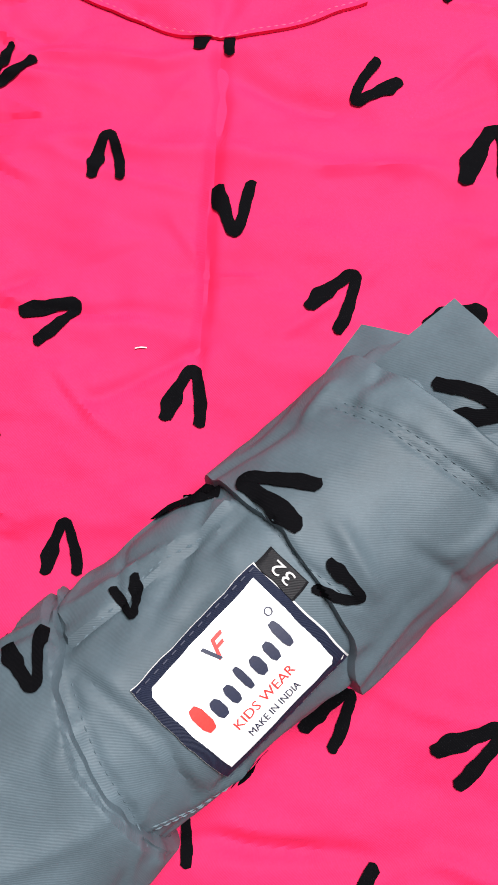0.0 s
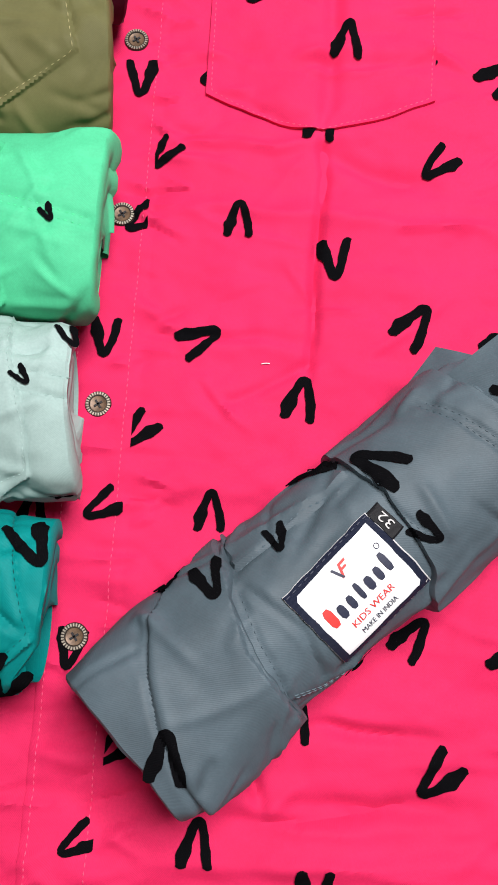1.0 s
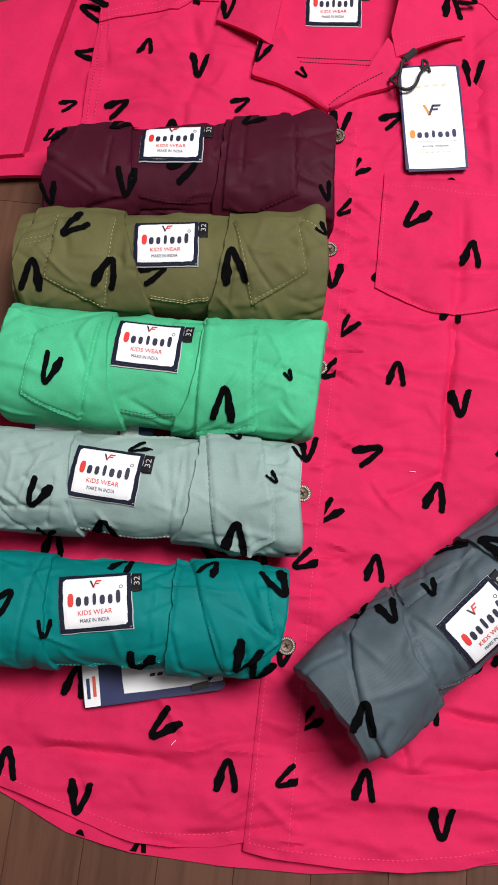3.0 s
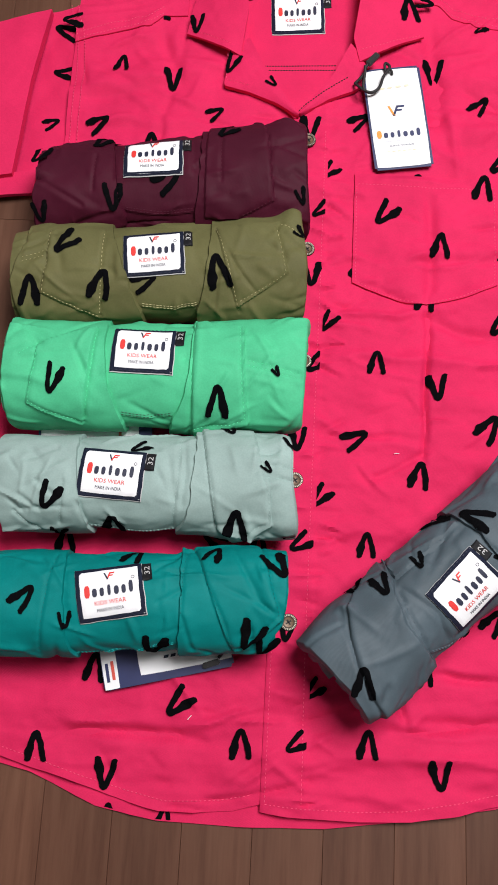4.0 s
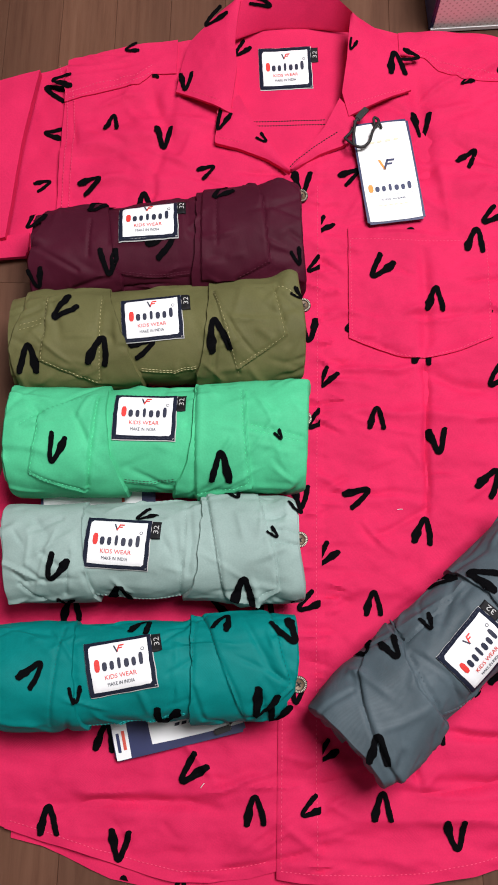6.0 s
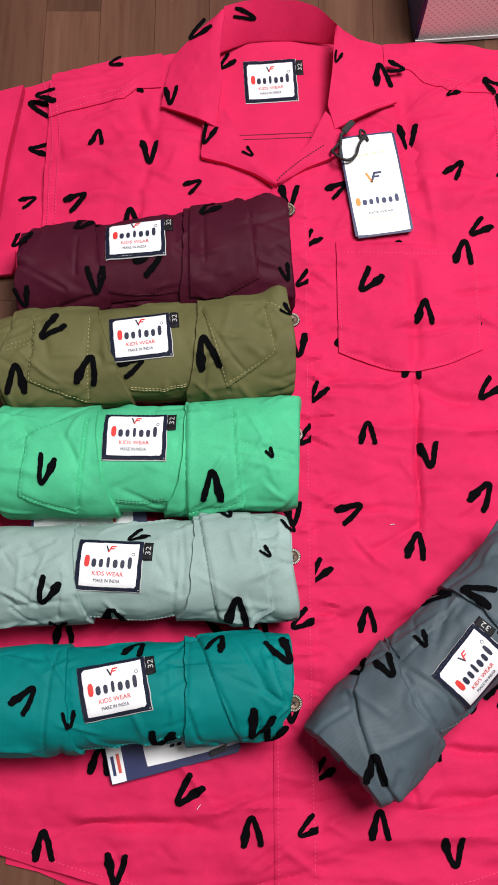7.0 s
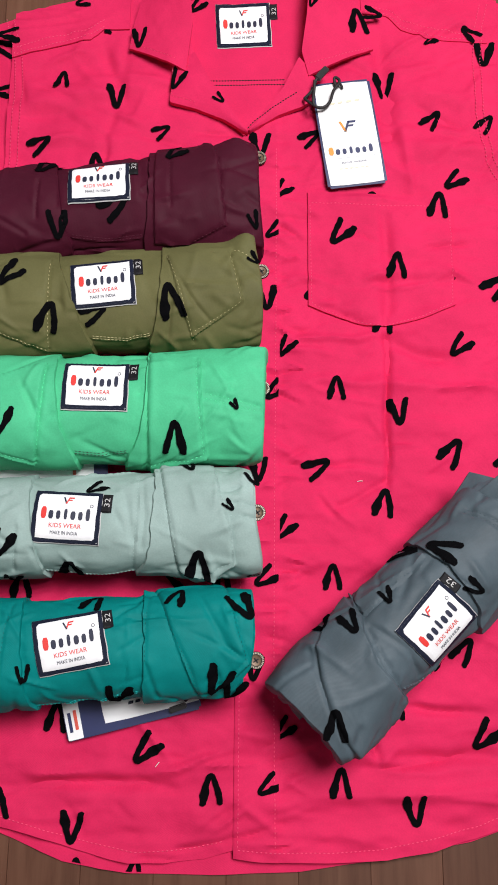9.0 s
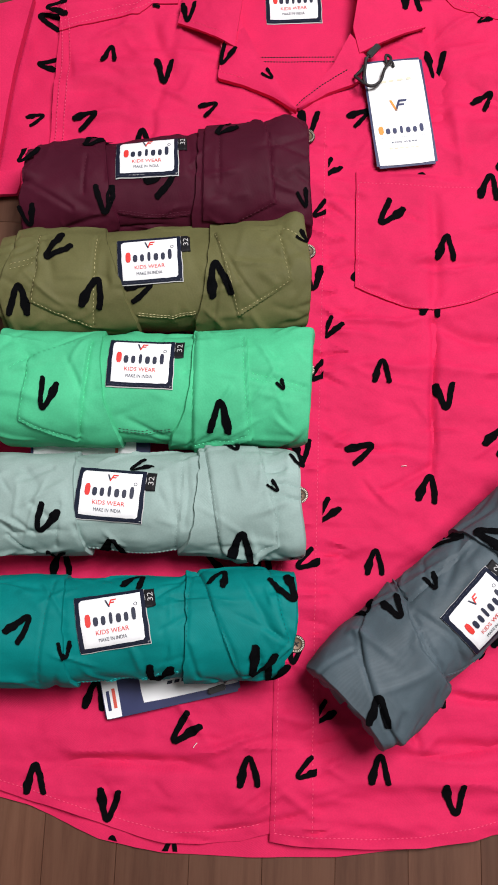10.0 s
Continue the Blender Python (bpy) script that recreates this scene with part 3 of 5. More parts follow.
ROOM = 2.0
floor = tagged(box_mesh("floor", (-ROOM, -ROOM, FLOOR - 0.06), (ROOM, ROOM, FLOOR - 0.0025), DARK_GAP), "brown wood-look laminate floor in narrow strips", "floor", kind="structure")
for nm, lo, hi in (("wall_north", (-ROOM, ROOM, FLOOR - 0.05), (ROOM, ROOM + 0.1, 2.6)), ("wall_south", (-ROOM, -ROOM - 0.1, FLOOR - 0.05), (ROOM, -ROOM, 2.6)),
                   ("wall_east", (ROOM, -ROOM - 0.1, FLOOR - 0.05), (ROOM + 0.1, ROOM + 0.1, 2.6)), ("wall_west", (-ROOM - 0.1, -ROOM - 0.1, FLOOR - 0.05), (-ROOM, ROOM + 0.1, 2.6))):
    tagged(box_mesh(nm, lo, hi, WALL_PAINT), "plain white painted wall of the room", "wall", kind="structure")
tagged(box_mesh("ceiling", (-ROOM - 0.1, -ROOM - 0.1, 2.6), (ROOM + 0.1, ROOM + 0.1, 2.7), CEILING_PAINT), "plain white painted ceiling", "ceiling", kind="structure")


# ---- the pink shirt ----
SEAM = 0.0165          # right edge of the button placket
EDGE = -0.0145         # its free left edge
FOLDS = [  # long creases: two ends, depth, width
    ((0.0985, 0.250), (0.0975, 0.120), -0.0016, 0.0026), ((0.10, 0.35), (0.102, 0.246), -0.0016, 0.005),
    ((0.02, 0.205), (0.20, 0.198), 0.0010, 0.004), ((0.02, 0.142), (0.095, 0.139), -0.0011, 0.003), ((0.02, 0.237), (0.096, 0.242), 0.0012, 0.003),
    ((0.10, 0.235), (0.15, 0.222), -0.0016, 0.005), ((0.02, 0.283), (0.20, 0.288), -0.0009, 0.004), ((-0.15, -0.08), (-0.06, -0.084), -0.0020, 0.004),
    ((-0.07, -0.076), (-0.02, -0.060), 0.0014, 0.003), ((0.09, -0.062), (0.17, -0.066), -0.0022, 0.005), ((0.07, -0.04), (0.085, -0.066), -0.0016, 0.003),
    ((0.10, -0.03), (0.16, -0.035), -0.0014, 0.004), ((0.02, -0.090), (0.20, -0.084), 0.0012, 0.005), ((-0.012, -0.045), (0.012, -0.050), 0.0009, 0.003),
    ((-0.20, 0.43), (-0.08, 0.46), 0.0018, 0.009), ((-0.13, 0.495), (-0.11, 0.44), -0.0018, 0.006), ((-0.19, 0.40), (-0.09, 0.405), 0.0014, 0.007),
    ((0.10, 0.50), (0.108, 0.40), -0.0020, 0.008), ((0.11, 0.47), (0.19, 0.44), 0.0014, 0.009), ((0.12, 0.41), (0.19, 0.40), 0.0012, 0.006),
    ((0.105, 0.09), (0.20, 0.11), -0.0010, 0.005), ((-0.19, -0.02), (-0.05, -0.045), 0.0012, 0.008),
]


def wrinkle_set(count, seed, x0, x1, y0, y1, lean, length, width, depth):
    """Short soft folds scattered over a piece of cloth: place, direction, length, width and depth of each."""
    rnd = random.Random(seed)
    return [(rnd.uniform(x0, x1), rnd.uniform(y0, y1), radians(rnd.gauss(0, lean)), rnd.uniform(*length), rnd.uniform(*width), rnd.choice((-1, 1, 1)) * rnd.uniform(*depth), rnd.uniform(-6, 6)) for _ in range(count)]


def wrinkled(x, y, folds):
    """Height of scattered folds: gently curved, fading out towards their ends."""
    z = np.zeros(np.shape(x))
    for cx, cy, a, l, w, d, bend in folds:
        u = (x - cx) * math.cos(a) + (y - cy) * math.sin(a)
        v = (y - cy) * math.cos(a) - (x - cx) * math.sin(a) - bend * u * u
        z = z + d * np.exp(-(v / w) ** 2 - (u / l) ** 4)
    return z


SHIRT_WRINKLES = (wrinkle_set(240, 5, -0.24, 0.24, -0.14, 0.55, 26, (0.008, 0.034), (0.0016, 0.0036), (0.0008, 0.0022))
                  + wrinkle_set(70, 6, SEAM - 0.008, SEAM + 0.016, -0.13, 0.40, 16, (0.005, 0.014), (0.0012, 0.0024), (0.0009, 0.0019))
                  + wrinkle_set(46, 7, -0.20, 0.20, 0.38, 0.54, 70, (0.012, 0.035), (0.0020, 0.0042), (0.0010, 0.0026)))


LONG_FOLDS = [((a[0] + b[0]) / 2, (a[1] + b[1]) / 2, math.atan2(b[1] - a[1], b[0] - a[0]), math.dist(a, b) / 2, width, 2.6 * depth, 0.0) for a, b, depth, width in FOLDS]


def cloth_height(x, y):
    """Height of the shirt's front as it lies: creases, ripples, the step of the placket."""
    z = 0.0016 * vnoise(x * 26 + 3, y * 34, 1) + 0.0014 * vnoise(x * 50, y * 80, 2) + 0.00045 * vnoise(x * 150, y * 210, 3)
    z += 0.0016 * smooth(0.0, 1.0, vnoise(x * 14 + y * 6, y * 46 - x * 5, 4)) - 0.0014 * smooth(0.0, 1.0, vnoise(x * 9 - y * 12, y * 60 + x * 8, 6))
    z += 0.0012 * vnoise(x * 11 + 2 * y, y * 95 + x * 9, 70) * smooth(-0.15, 0.5, vnoise(x * 9 + 4, y * 13, 71))
    z = z + wrinkled(x, y, SHIRT_WRINKLES)
    pucker = np.exp(-((x - SEAM) / 0.012) ** 2) + np.exp(-((y + 0.115) / 0.012) ** 2)
    z += 0.0012 * pucker * vnoise(x * 60, y * 160, 7)
    wx, wy = x + 0.0018 * vnoise(x * 40, y * 40, 8), y + 0.003 * vnoise(x * 40, y * 40, 9)
    z = z + wrinkled(wx, wy, LONG_FOLDS)
    return z


def front(x, y):
    return cloth_height(x, y) + 0.0012 * (smooth(EDGE - 0.001, EDGE + 0.001, x)) - 0.0010 * smooth(SEAM - 0.001, SEAM + 0.001, x)


def on_front(x, y, lift):
    x, y = np.asarray(x, float), np.asarray(y, float)
    return np.stack([x, y, front(x, y) + lift], 1)


shirt = thing("laid_out_shirt", pose(0, 0, FLOOR), "bright pink cotton shirt with black brush marks, laid flat", "shirt")


def panel(name, x0, x1, low, top, height, label="", dx=0.0016, dy=0.0016, skirt=0.005, split=None):
    """A cloth panel of columns between two outlines y = low(x) and y = top(x), its rim turned down."""
    nx = int((x1 - x0) / dx) + 1
    xs = np.linspace(x0, x1, nx)
    lo, hi = np.interp(xs, *zip(*low)), np.interp(xs, *zip(*top))
    ny = int((hi - lo).max() / dy) + 1
    if split is None:
        v = np.linspace(0, 1, ny)[:, None]
        y = lo[None] * (1 - v) + hi[None] * v
    else:
        v, w = np.linspace(0, 1, int((split - lo.min()) / dy) + 1)[:-1, None], np.linspace(0, 1, int((hi.max() - split) / dy) + 1)[:, None]
        y = np.concatenate([lo[None] * (1 - v) + split * v, split * (1 - w) + hi[None] * w])
        ny = len(y)
    x = np.repeat(xs[None], ny, 0)
    z = height(x, y)
    g = np.stack([x, y, z], 2)
    g = np.concatenate([g[:1], g, g[-1:]], 0)
    g = np.concatenate([g[:, :1], g, g[:, -1:]], 1)
    for s in (np.s_[0, :], np.s_[-1, :], np.s_[:, 0], np.s_[:, -1]):
        g[s][..., 2] = np.minimum(g[s][..., 2] - 0.0002, g[s][..., 2] - skirt)
    g[..., 2] = np.maximum(g[..., 2] - FLOOR, 0.0004)
    return sheet(name, g, PINK, shirt, label)


def ruled(name, inner, outer, bulge, label="", parent=None, material=None, rows=40, cols=26, drop=0.004):
    """Cloth between two edges in space, swelling by bulge in the middle, its rim turned down."""
    a, b = rounded(inner, rows, 2), rounded(outer, rows, 2)
    u = np.linspace(0, 1, cols)[None, :, None]
    g = a[:, None] * (1 - u) + b[:, None] * u
    g[..., 2] += bulge * np.sin(np.pi * np.linspace(0, 1, cols))[None] + 0.0006 * vnoise(g[..., 0] * 70, g[..., 1] * 70, 12) + 0.0003 * vnoise(g[..., 0] * 190, g[..., 1] * 190, 13)
    rim = g.copy()
    g = np.concatenate([g[:1], g, g[-1:]], 0)
    g = np.concatenate([g[:, :1], g, g[:, -1:]], 1)
    for s in (np.s_[0, :], np.s_[-1, :], np.s_[:, 0], np.s_[:, -1]):
        g[s][..., 2] -= drop
    g[..., 2] = np.maximum(g[..., 2] - FLOOR, 0.0006)
    return sheet(name, g, material or PINK, parent or shirt, label), rim


def raised(fn):
    """Surface points of the shirt in the shirt's own height."""
    def place_on(x, y, lift):
        p = fn(x, y, lift)
        p[:, 2] -= FLOOR
        return p
    return place_on


def back_height(x, y):
    return -0.0048 + 0.4 * cloth_height(x + 0.3, y) + 0.010 * smooth(0.52, 0.57, y) * np.exp(-(x / 0.08) ** 2)


BACK_HEM = [(-0.205, -0.105), (-0.176, -0.111), (-0.152, -0.121), (-0.128, -0.131), (-0.085, -0.138), (-0.03, -0.139), (0.03, -0.137), (0.08, -0.130), (0.147, -0.118), (0.205, -0.098)]
panel("back_panel", -0.199, 0.199, BACK_HEM,
      [(-0.205, 0.515), (-0.10, 0.542), (-0.06, 0.560), (0.0, 0.566), (0.05, 0.560), (0.10, 0.550), (0.205, 0.540)], back_height, dx=0.0035, dy=0.0035, skirt=0.003)
LEFT_TOP = [(-0.205, 0.520), (-0.154, 0.533), (-0.097, 0.543), (-0.064, 0.540), (-0.058, 0.503), (-0.045, 0.454), (-0.0135, 0.410), (-0.011, 0.408)]
panel("left_front", -0.203, -0.0115, [(-0.205, -0.099), (-0.178, -0.107), (-0.151, -0.113), (-0.119, -0.123), (-0.099, -0.128), (-0.084, -0.131), (-0.06, -0.131), (-0.034, -0.129), (-0.011, -0.122)], LEFT_TOP,
      lambda x, y: cloth_height(x, y) - 0.0004, split=0.405)
RIGHT_TOP = [(-0.0146, 0.4095), (-0.012, 0.411), (0.004, 0.427), (0.038, 0.485), (0.046, 0.548), (0.09, 0.551), (0.148, 0.550), (0.203, 0.541)]
panel("right_front", EDGE, 0.203, [(-0.0145, -0.128), (0.005, -0.130), (0.053, -0.1305), (0.089, -0.1285), (0.12, -0.123), (0.151, -0.1145), (0.172, -0.107), (0.203, -0.093)], RIGHT_TOP, front, split=0.405)

panel("left_side", -0.242, -0.2025, [(-0.242, -0.083), (-0.2025, -0.0995)], [(-0.242, 0.10), (-0.2025, 0.25)], lambda x, y: cloth_height(x, y) - 0.0008)
panel("right_side", 0.2025, 0.242, [(0.2025, -0.0935), (0.242, -0.078)], [(0.2025, 0.378), (0.242, 0.366)], lambda x, y: front(x, y) - 0.0005)

# yokes over the shoulders
for nm, x0, x1, low, top in (("left_yoke", -0.203, -0.108, [(-0.203, 0.478), (-0.173, 0.487), (-0.139, 0.496), (-0.129, 0.507), (-0.108, 0.508)], [(-0.205, 0.521), (-0.154, 0.5345), (-0.108, 0.542)]),
                             ("right_yoke", 0.085, 0.200, [(0.085, 0.528), (0.107, 0.526), (0.119, 0.514), (0.145, 0.505), (0.190, 0.501), (0.200, 0.520)], [(0.085, 0.552), (0.148, 0.5515), (0.192, 0.5447), (0.200, 0.5433)])):
    panel(nm, x0, x1, low, top, lambda x, y: cloth_height(x, y) + 0.0013, skirt=0.0012)

# sleeves: a tucked part at the armhole, and the outer part folded over it
def sleeve_height(x, y):
    return 0.0016 * vnoise(x * 40, y * 30, 21) + 0.0008 * vnoise(x * 90, y * 60, 22) - 0.002


for side, sgn in (("left", -1), ("right", 1)):
    x0, x1 = (-0.250, -0.199) if sgn < 0 else (0.191, 0.245)
    panel(side + "_sleeve_tuck", x0, x1, [(x0, 0.336), (x1, 0.336)], [(-0.26, 0.500), (-0.199, 0.521), (0.191, 0.5445), (0.203, 0.5422), (0.245, 0.527)], lambda x, y: sleeve_height(x, y) - (0.003 if sgn < 0 else 0.0), skirt=0.003)
    if sgn < 0:
        inner = [(-0.226, 0.508, 0.004), (-0.227, 0.480, 0.011), (-0.233, 0.430, 0.013), (-0.236, 0.380, 0.013), (-0.240, 0.345, 0.010)]
        outer = [(-0.36, 0.455, 0.001), (-0.37, 0.43, 0.002), (-0.385, 0.38, 0.003), (-0.395, 0.34, 0.003), (-0.40, 0.31, 0.002)]
    else:
        inner = [(0.221, 0.537, 0.004), (0.222, 0.50, 0.011), (0.226, 0.45, 0.013), (0.230, 0.40, 0.013), (0.233, 0.35, 0.010)]
        outer = [(0.36, 0.475, 0.001), (0.37, 0.44, 0.002), (0.385, 0.40, 0.003), (0.395, 0.36, 0.003), (0.40, 0.32, 0.002)]
    ruled(side + "_sleeve", inner, outer, 0.004, rows=50, cols=50, drop=0.008)
ruled("left_cuff", [(-0.222, 0.352, 0.004), (-0.222, 0.338, 0.003), (-0.224, 0.332, 0.002)], [(-0.30, 0.338, 0.004), (-0.30, 0.328, 0.003), (-0.30, 0.320, 0.002)], 0.002, "turned sleeve hem", rows=14, cols=40, drop=0.004)

# pocket


def pocket_height(x, y):
    return front(x, y) + 0.0021


panel("chest_pocket", 0.039, 0.1525, rounded([(0.039, 0.2655), (0.067, 0.2530), (0.096, 0.2475), (0.125, 0.2545), (0.1525, 0.267)], 60, 60), [(0.039, 0.3615), (0.1525, 0.3605)], pocket_height, "patch pocket with a pointed stitched bottom", skirt=0.0019)

# collar
NECK = [(-0.0525, 0.5625, 0.0285), (-0.055, 0.546, 0.027), (-0.057, 0.524, 0.022), (-0.055, 0.504, 0.016), (-0.053, 0.480, 0.011)]
_, band = ruled("collar_band", [(-0.060, 0.538, 0.006), (-0.034, 0.552, 0.003), (0.003, 0.554, 0.003), (0.042, 0.548, 0.006)], [(-0.0535, 0.566, 0.0295), (-0.038, 0.569, 0.032), (-0.021, 0.570, 0.033), (0.007, 0.569, 0.033), (0.026, 0.563, 0.032), (0.042, 0.549, 0.028)], 0.001, rows=50, cols=24, drop=0.001)
_, left_leaf = ruled("collar_leaf", NECK[:4] + [(-0.060, 0.464, 0.0085)], [(-0.0575, 0.5620, 0.0265), (-0.077, 0.550, 0.018), (-0.097, 0.532, 0.010), (-0.103, 0.511, 0.007), (-0.107, 0.486, 0.005)], 0.003, rows=60, cols=40, drop=0.0025)
_, right_leaf = ruled("collar_leaf", [(0.0405, 0.5465, 0.0275), (0.039, 0.531, 0.024), (0.038, 0.512, 0.020), (0.034, 0.482, 0.013), (0.040, 0.4615, 0.0095)], [(0.0440, 0.5475, 0.0262), (0.063, 0.543, 0.016), (0.080, 0.532, 0.010), (0.089, 0.513, 0.007), (0.094, 0.491, 0.005)], 0.003, rows=60, cols=40, drop=0.0025)
_, left_lapel = ruled("lapel", [NECK[4], (-0.041, 0.457, 0.009), (-0.025, 0.434, 0.007), (-0.009, 0.413, 0.005)], [(-0.069, 0.472, 0.004), (-0.073, 0.438, 0.004), (-0.050, 0.432, 0.004), (-0.030, 0.424, 0.004), (-0.009, 0.411, 0.004)], 0.001, rows=60, cols=26, drop=0.004)
_, right_lapel = ruled("lapel", [(0.032, 0.477, 0.012), (0.019, 0.450, 0.009), (-0.009, 0.413, 0.005)], [(0.044, 0.465, 0.005), (0.052, 0.450, 0.005), (0.037, 0.437, 0.005), (0.015, 0.427, 0.0045), (-0.007, 0.413, 0.004)], 0.001, rows=60, cols=26, drop=0.004)


def on_grid(rims):
    """Places points on the nearest of some draped grids."""
    allp = np.concatenate([r.reshape(-1, 3) for r in rims])

    def place_on(x, y, lift):
        x, y = np.atleast_1d(np.asarray(x, float)), np.atleast_1d(np.asarray(y, float))
        d = (allp[None, :, 0] - x[:, None]) ** 2 + (allp[None, :, 1] - y[:, None]) ** 2
        near = np.argsort(d, axis=1)[:, :4]
        w = 1 / (np.take_along_axis(d, near, 1) + 1e-9)
        z = (allp[near, 2] * w).sum(1) / w.sum(1)
        return np.stack([x, y, z + lift - FLOOR], 1)
    return place_on


on_shirt = raised(on_front)
on_back = raised(lambda x, y, lift: np.stack([x, y, back_height(np.asarray(x), np.asarray(y)) + lift], 1))
on_pocket = raised(lambda x, y, lift: np.stack([x, y, pocket_height(np.asarray(x), np.asarray(y)) + lift], 1))
on_collar = on_grid([left_leaf, right_leaf, left_lapel, right_lapel, band])
on_tuck = raised(lambda x, y, lift: np.stack([x, y, sleeve_height(np.asarray(x), np.asarray(y)) - 0.003 + lift], 1))


def printed_marks(rows, place_on, parent, seed, lift=0.0010):
    for i, row in enumerate(rows):
        p, f = brush_mark(*row[:4], seed + i)
        if len(row) > 4:
            keep = p[:, 0] >= SEAM if row[4] == 1 else p[:, 0] <= SEAM
            p[:, 0] = np.maximum(p[:, 0], SEAM + 0.0004) if row[4] == 1 else np.minimum(p[:, 0], SEAM - 0.0006)
            f = [q for q in f if keep[list(q)].any()]
        if rows is BACK_MARKS:
            p[:, 1] = np.maximum(p[:, 1], np.interp(p[:, 0], *zip(*BACK_HEM)) + 0.0012)
        v = place_on(p[:, 0], p[:, 1], lift)
        v[STROKE:, 2] += 0.00006
        mesh("printed_mark", v, f, INK, parent)


printed_marks(RIGHT_MARKS, on_shirt, shirt, 100)
printed_marks(RIGHT_MARKS_FAR, on_shirt, shirt, 140)
printed_marks(LEFT_MARKS, on_shirt, shirt, 180)
printed_marks(SEAM_MARKS, on_shirt, shirt, 220)
printed_marks(POCKET_MARKS, on_pocket, shirt, 240)
printed_marks(YOKE_MARKS, raised(lambda x, y, lift: np.stack([x, y, cloth_height(np.asarray(x), np.asarray(y)) + 0.0014 + lift], 1)), shirt, 250)
printed_marks(SLEEVE_MARKS, on_tuck, shirt, 260, 0.0006)
printed_marks(BACK_MARKS, on_back, shirt, 280)
printed_marks(COLLAR_MARKS, on_collar, shirt, 300, 0.0008)
on_band = on_grid([band])
printed_marks(BAND_MARKS, lambda x, y, lift: on_band(x, 0.561 + (y - 0.561) * 0.45, lift), shirt, 320, 0.0012)

# sewing
for run in ([(0.0135, -0.122), (0.0125, -0.02), (0.0128, 0.10), (0.0138, 0.25), (0.0140, 0.400)], [(EDGE + 0.003, -0.122), (EDGE + 0.003, 0.0), (EDGE + 0.003, 0.39)],
            [(-0.012, -0.1225), (0.005, -0.1240), (0.051, -0.1245), (0.085, -0.1220), (0.12, -0.115), (0.151, -0.1075), (0.20, -0.0885)]):
    stitches("stitching", run, on_shirt, PINK_THREAD, shirt)
stitches("stitching", [(-0.20, -0.0945), (-0.167, -0.103), (-0.135, -0.1125), (-0.111, -0.1185), (-0.08, -0.1245), (-0.042, -0.1225), (-0.02, -0.1175)], on_shirt, PINK_THREAD, shirt)
stitches("stitching", [(0.0405, 0.350), (0.0415, 0.267), (0.067, 0.2548), (0.096, 0.249), (0.125, 0.257), (0.1505, 0.2685), (0.152, 0.350)], on_pocket, PINK_THREAD, shirt)
stitches("stitching", [(0.041, 0.351), (0.095, 0.3505), (0.152, 0.352)], on_pocket, PINK_THREAD, shirt)
on_yoke = raised(lambda x, y, lift: np.stack([x, y, cloth_height(np.asarray(x), np.asarray(y)) + 0.0014 + lift], 1))
for dy in (0.002, 0.008):
    stitches("stitching", [(-0.200, 0.479 + dy), (-0.173, 0.488 + dy), (-0.141, 0.497 + dy), (-0.128, 0.508 + dy)], on_yoke, PINK_THREAD, shirt)
    stitches("stitching", [(0.088, 0.528 + dy), (0.107, 0.526 + dy), (0.119, 0.515 + dy), (0.145, 0.506 + dy), (0.188, 0.502 + dy)], on_yoke, PINK_THREAD, shirt)
for dx in (0.002, 0.008):
    stitches("stitching", [(-0.212 + dx, 0.515), (-0.203 + dx, 0.482), (-0.200 + dx, 0.45), (-0.201 + dx, 0.37)], on_yoke, PINK_THREAD, shirt)
    stitches("stitching", [(0.194 - dx, 0.540), (0.188 - dx, 0.514), (0.186 - dx, 0.486), (0.185 - dx, 0.437), (0.192 - dx, 0.392), (0.205 - dx, 0.365)], on_yoke, PINK_THREAD, shirt)
for y0, y1 in ((0.4645, 0.4675), (0.4605, 0.4630)):
    stitches("yoke_stitching", [(-0.044, y0), (-0.01, (y0 + y1) / 2), (0.022, y1)], on_back, BLACK_THREAD, shirt, 0.0024, 0.0027, 0.0014, 0.0008)
stitches("lapel_stitching", [(0.031, 0.4475), (0.010, 0.432), (-0.004, 0.421), (-0.010, 0.414)], on_collar, BLACK_THREAD, shirt, 0.0026, 0.0024, 0.0013, 0.0009)
stitches("stitching", [(-0.1065, 0.49), (-0.075, 0.4765), (-0.056, 0.468)], on_collar, PINK_THREAD, shirt, lift=0.0007)
stitches("stitching", [(-0.071, 0.468), (-0.0712, 0.443), (-0.050, 0.437)], on_collar, PINK_THREAD, shirt, lift=0.0007)
stitches("stitching", [(0.091, 0.4915), (0.060, 0.478), (0.037, 0.471)], on_collar, PINK_THREAD, shirt, lift=0.0007)

woven_label(shirt, on_back, -0.0135, 0.5175, 3.5, 0.0455, 0.0400)


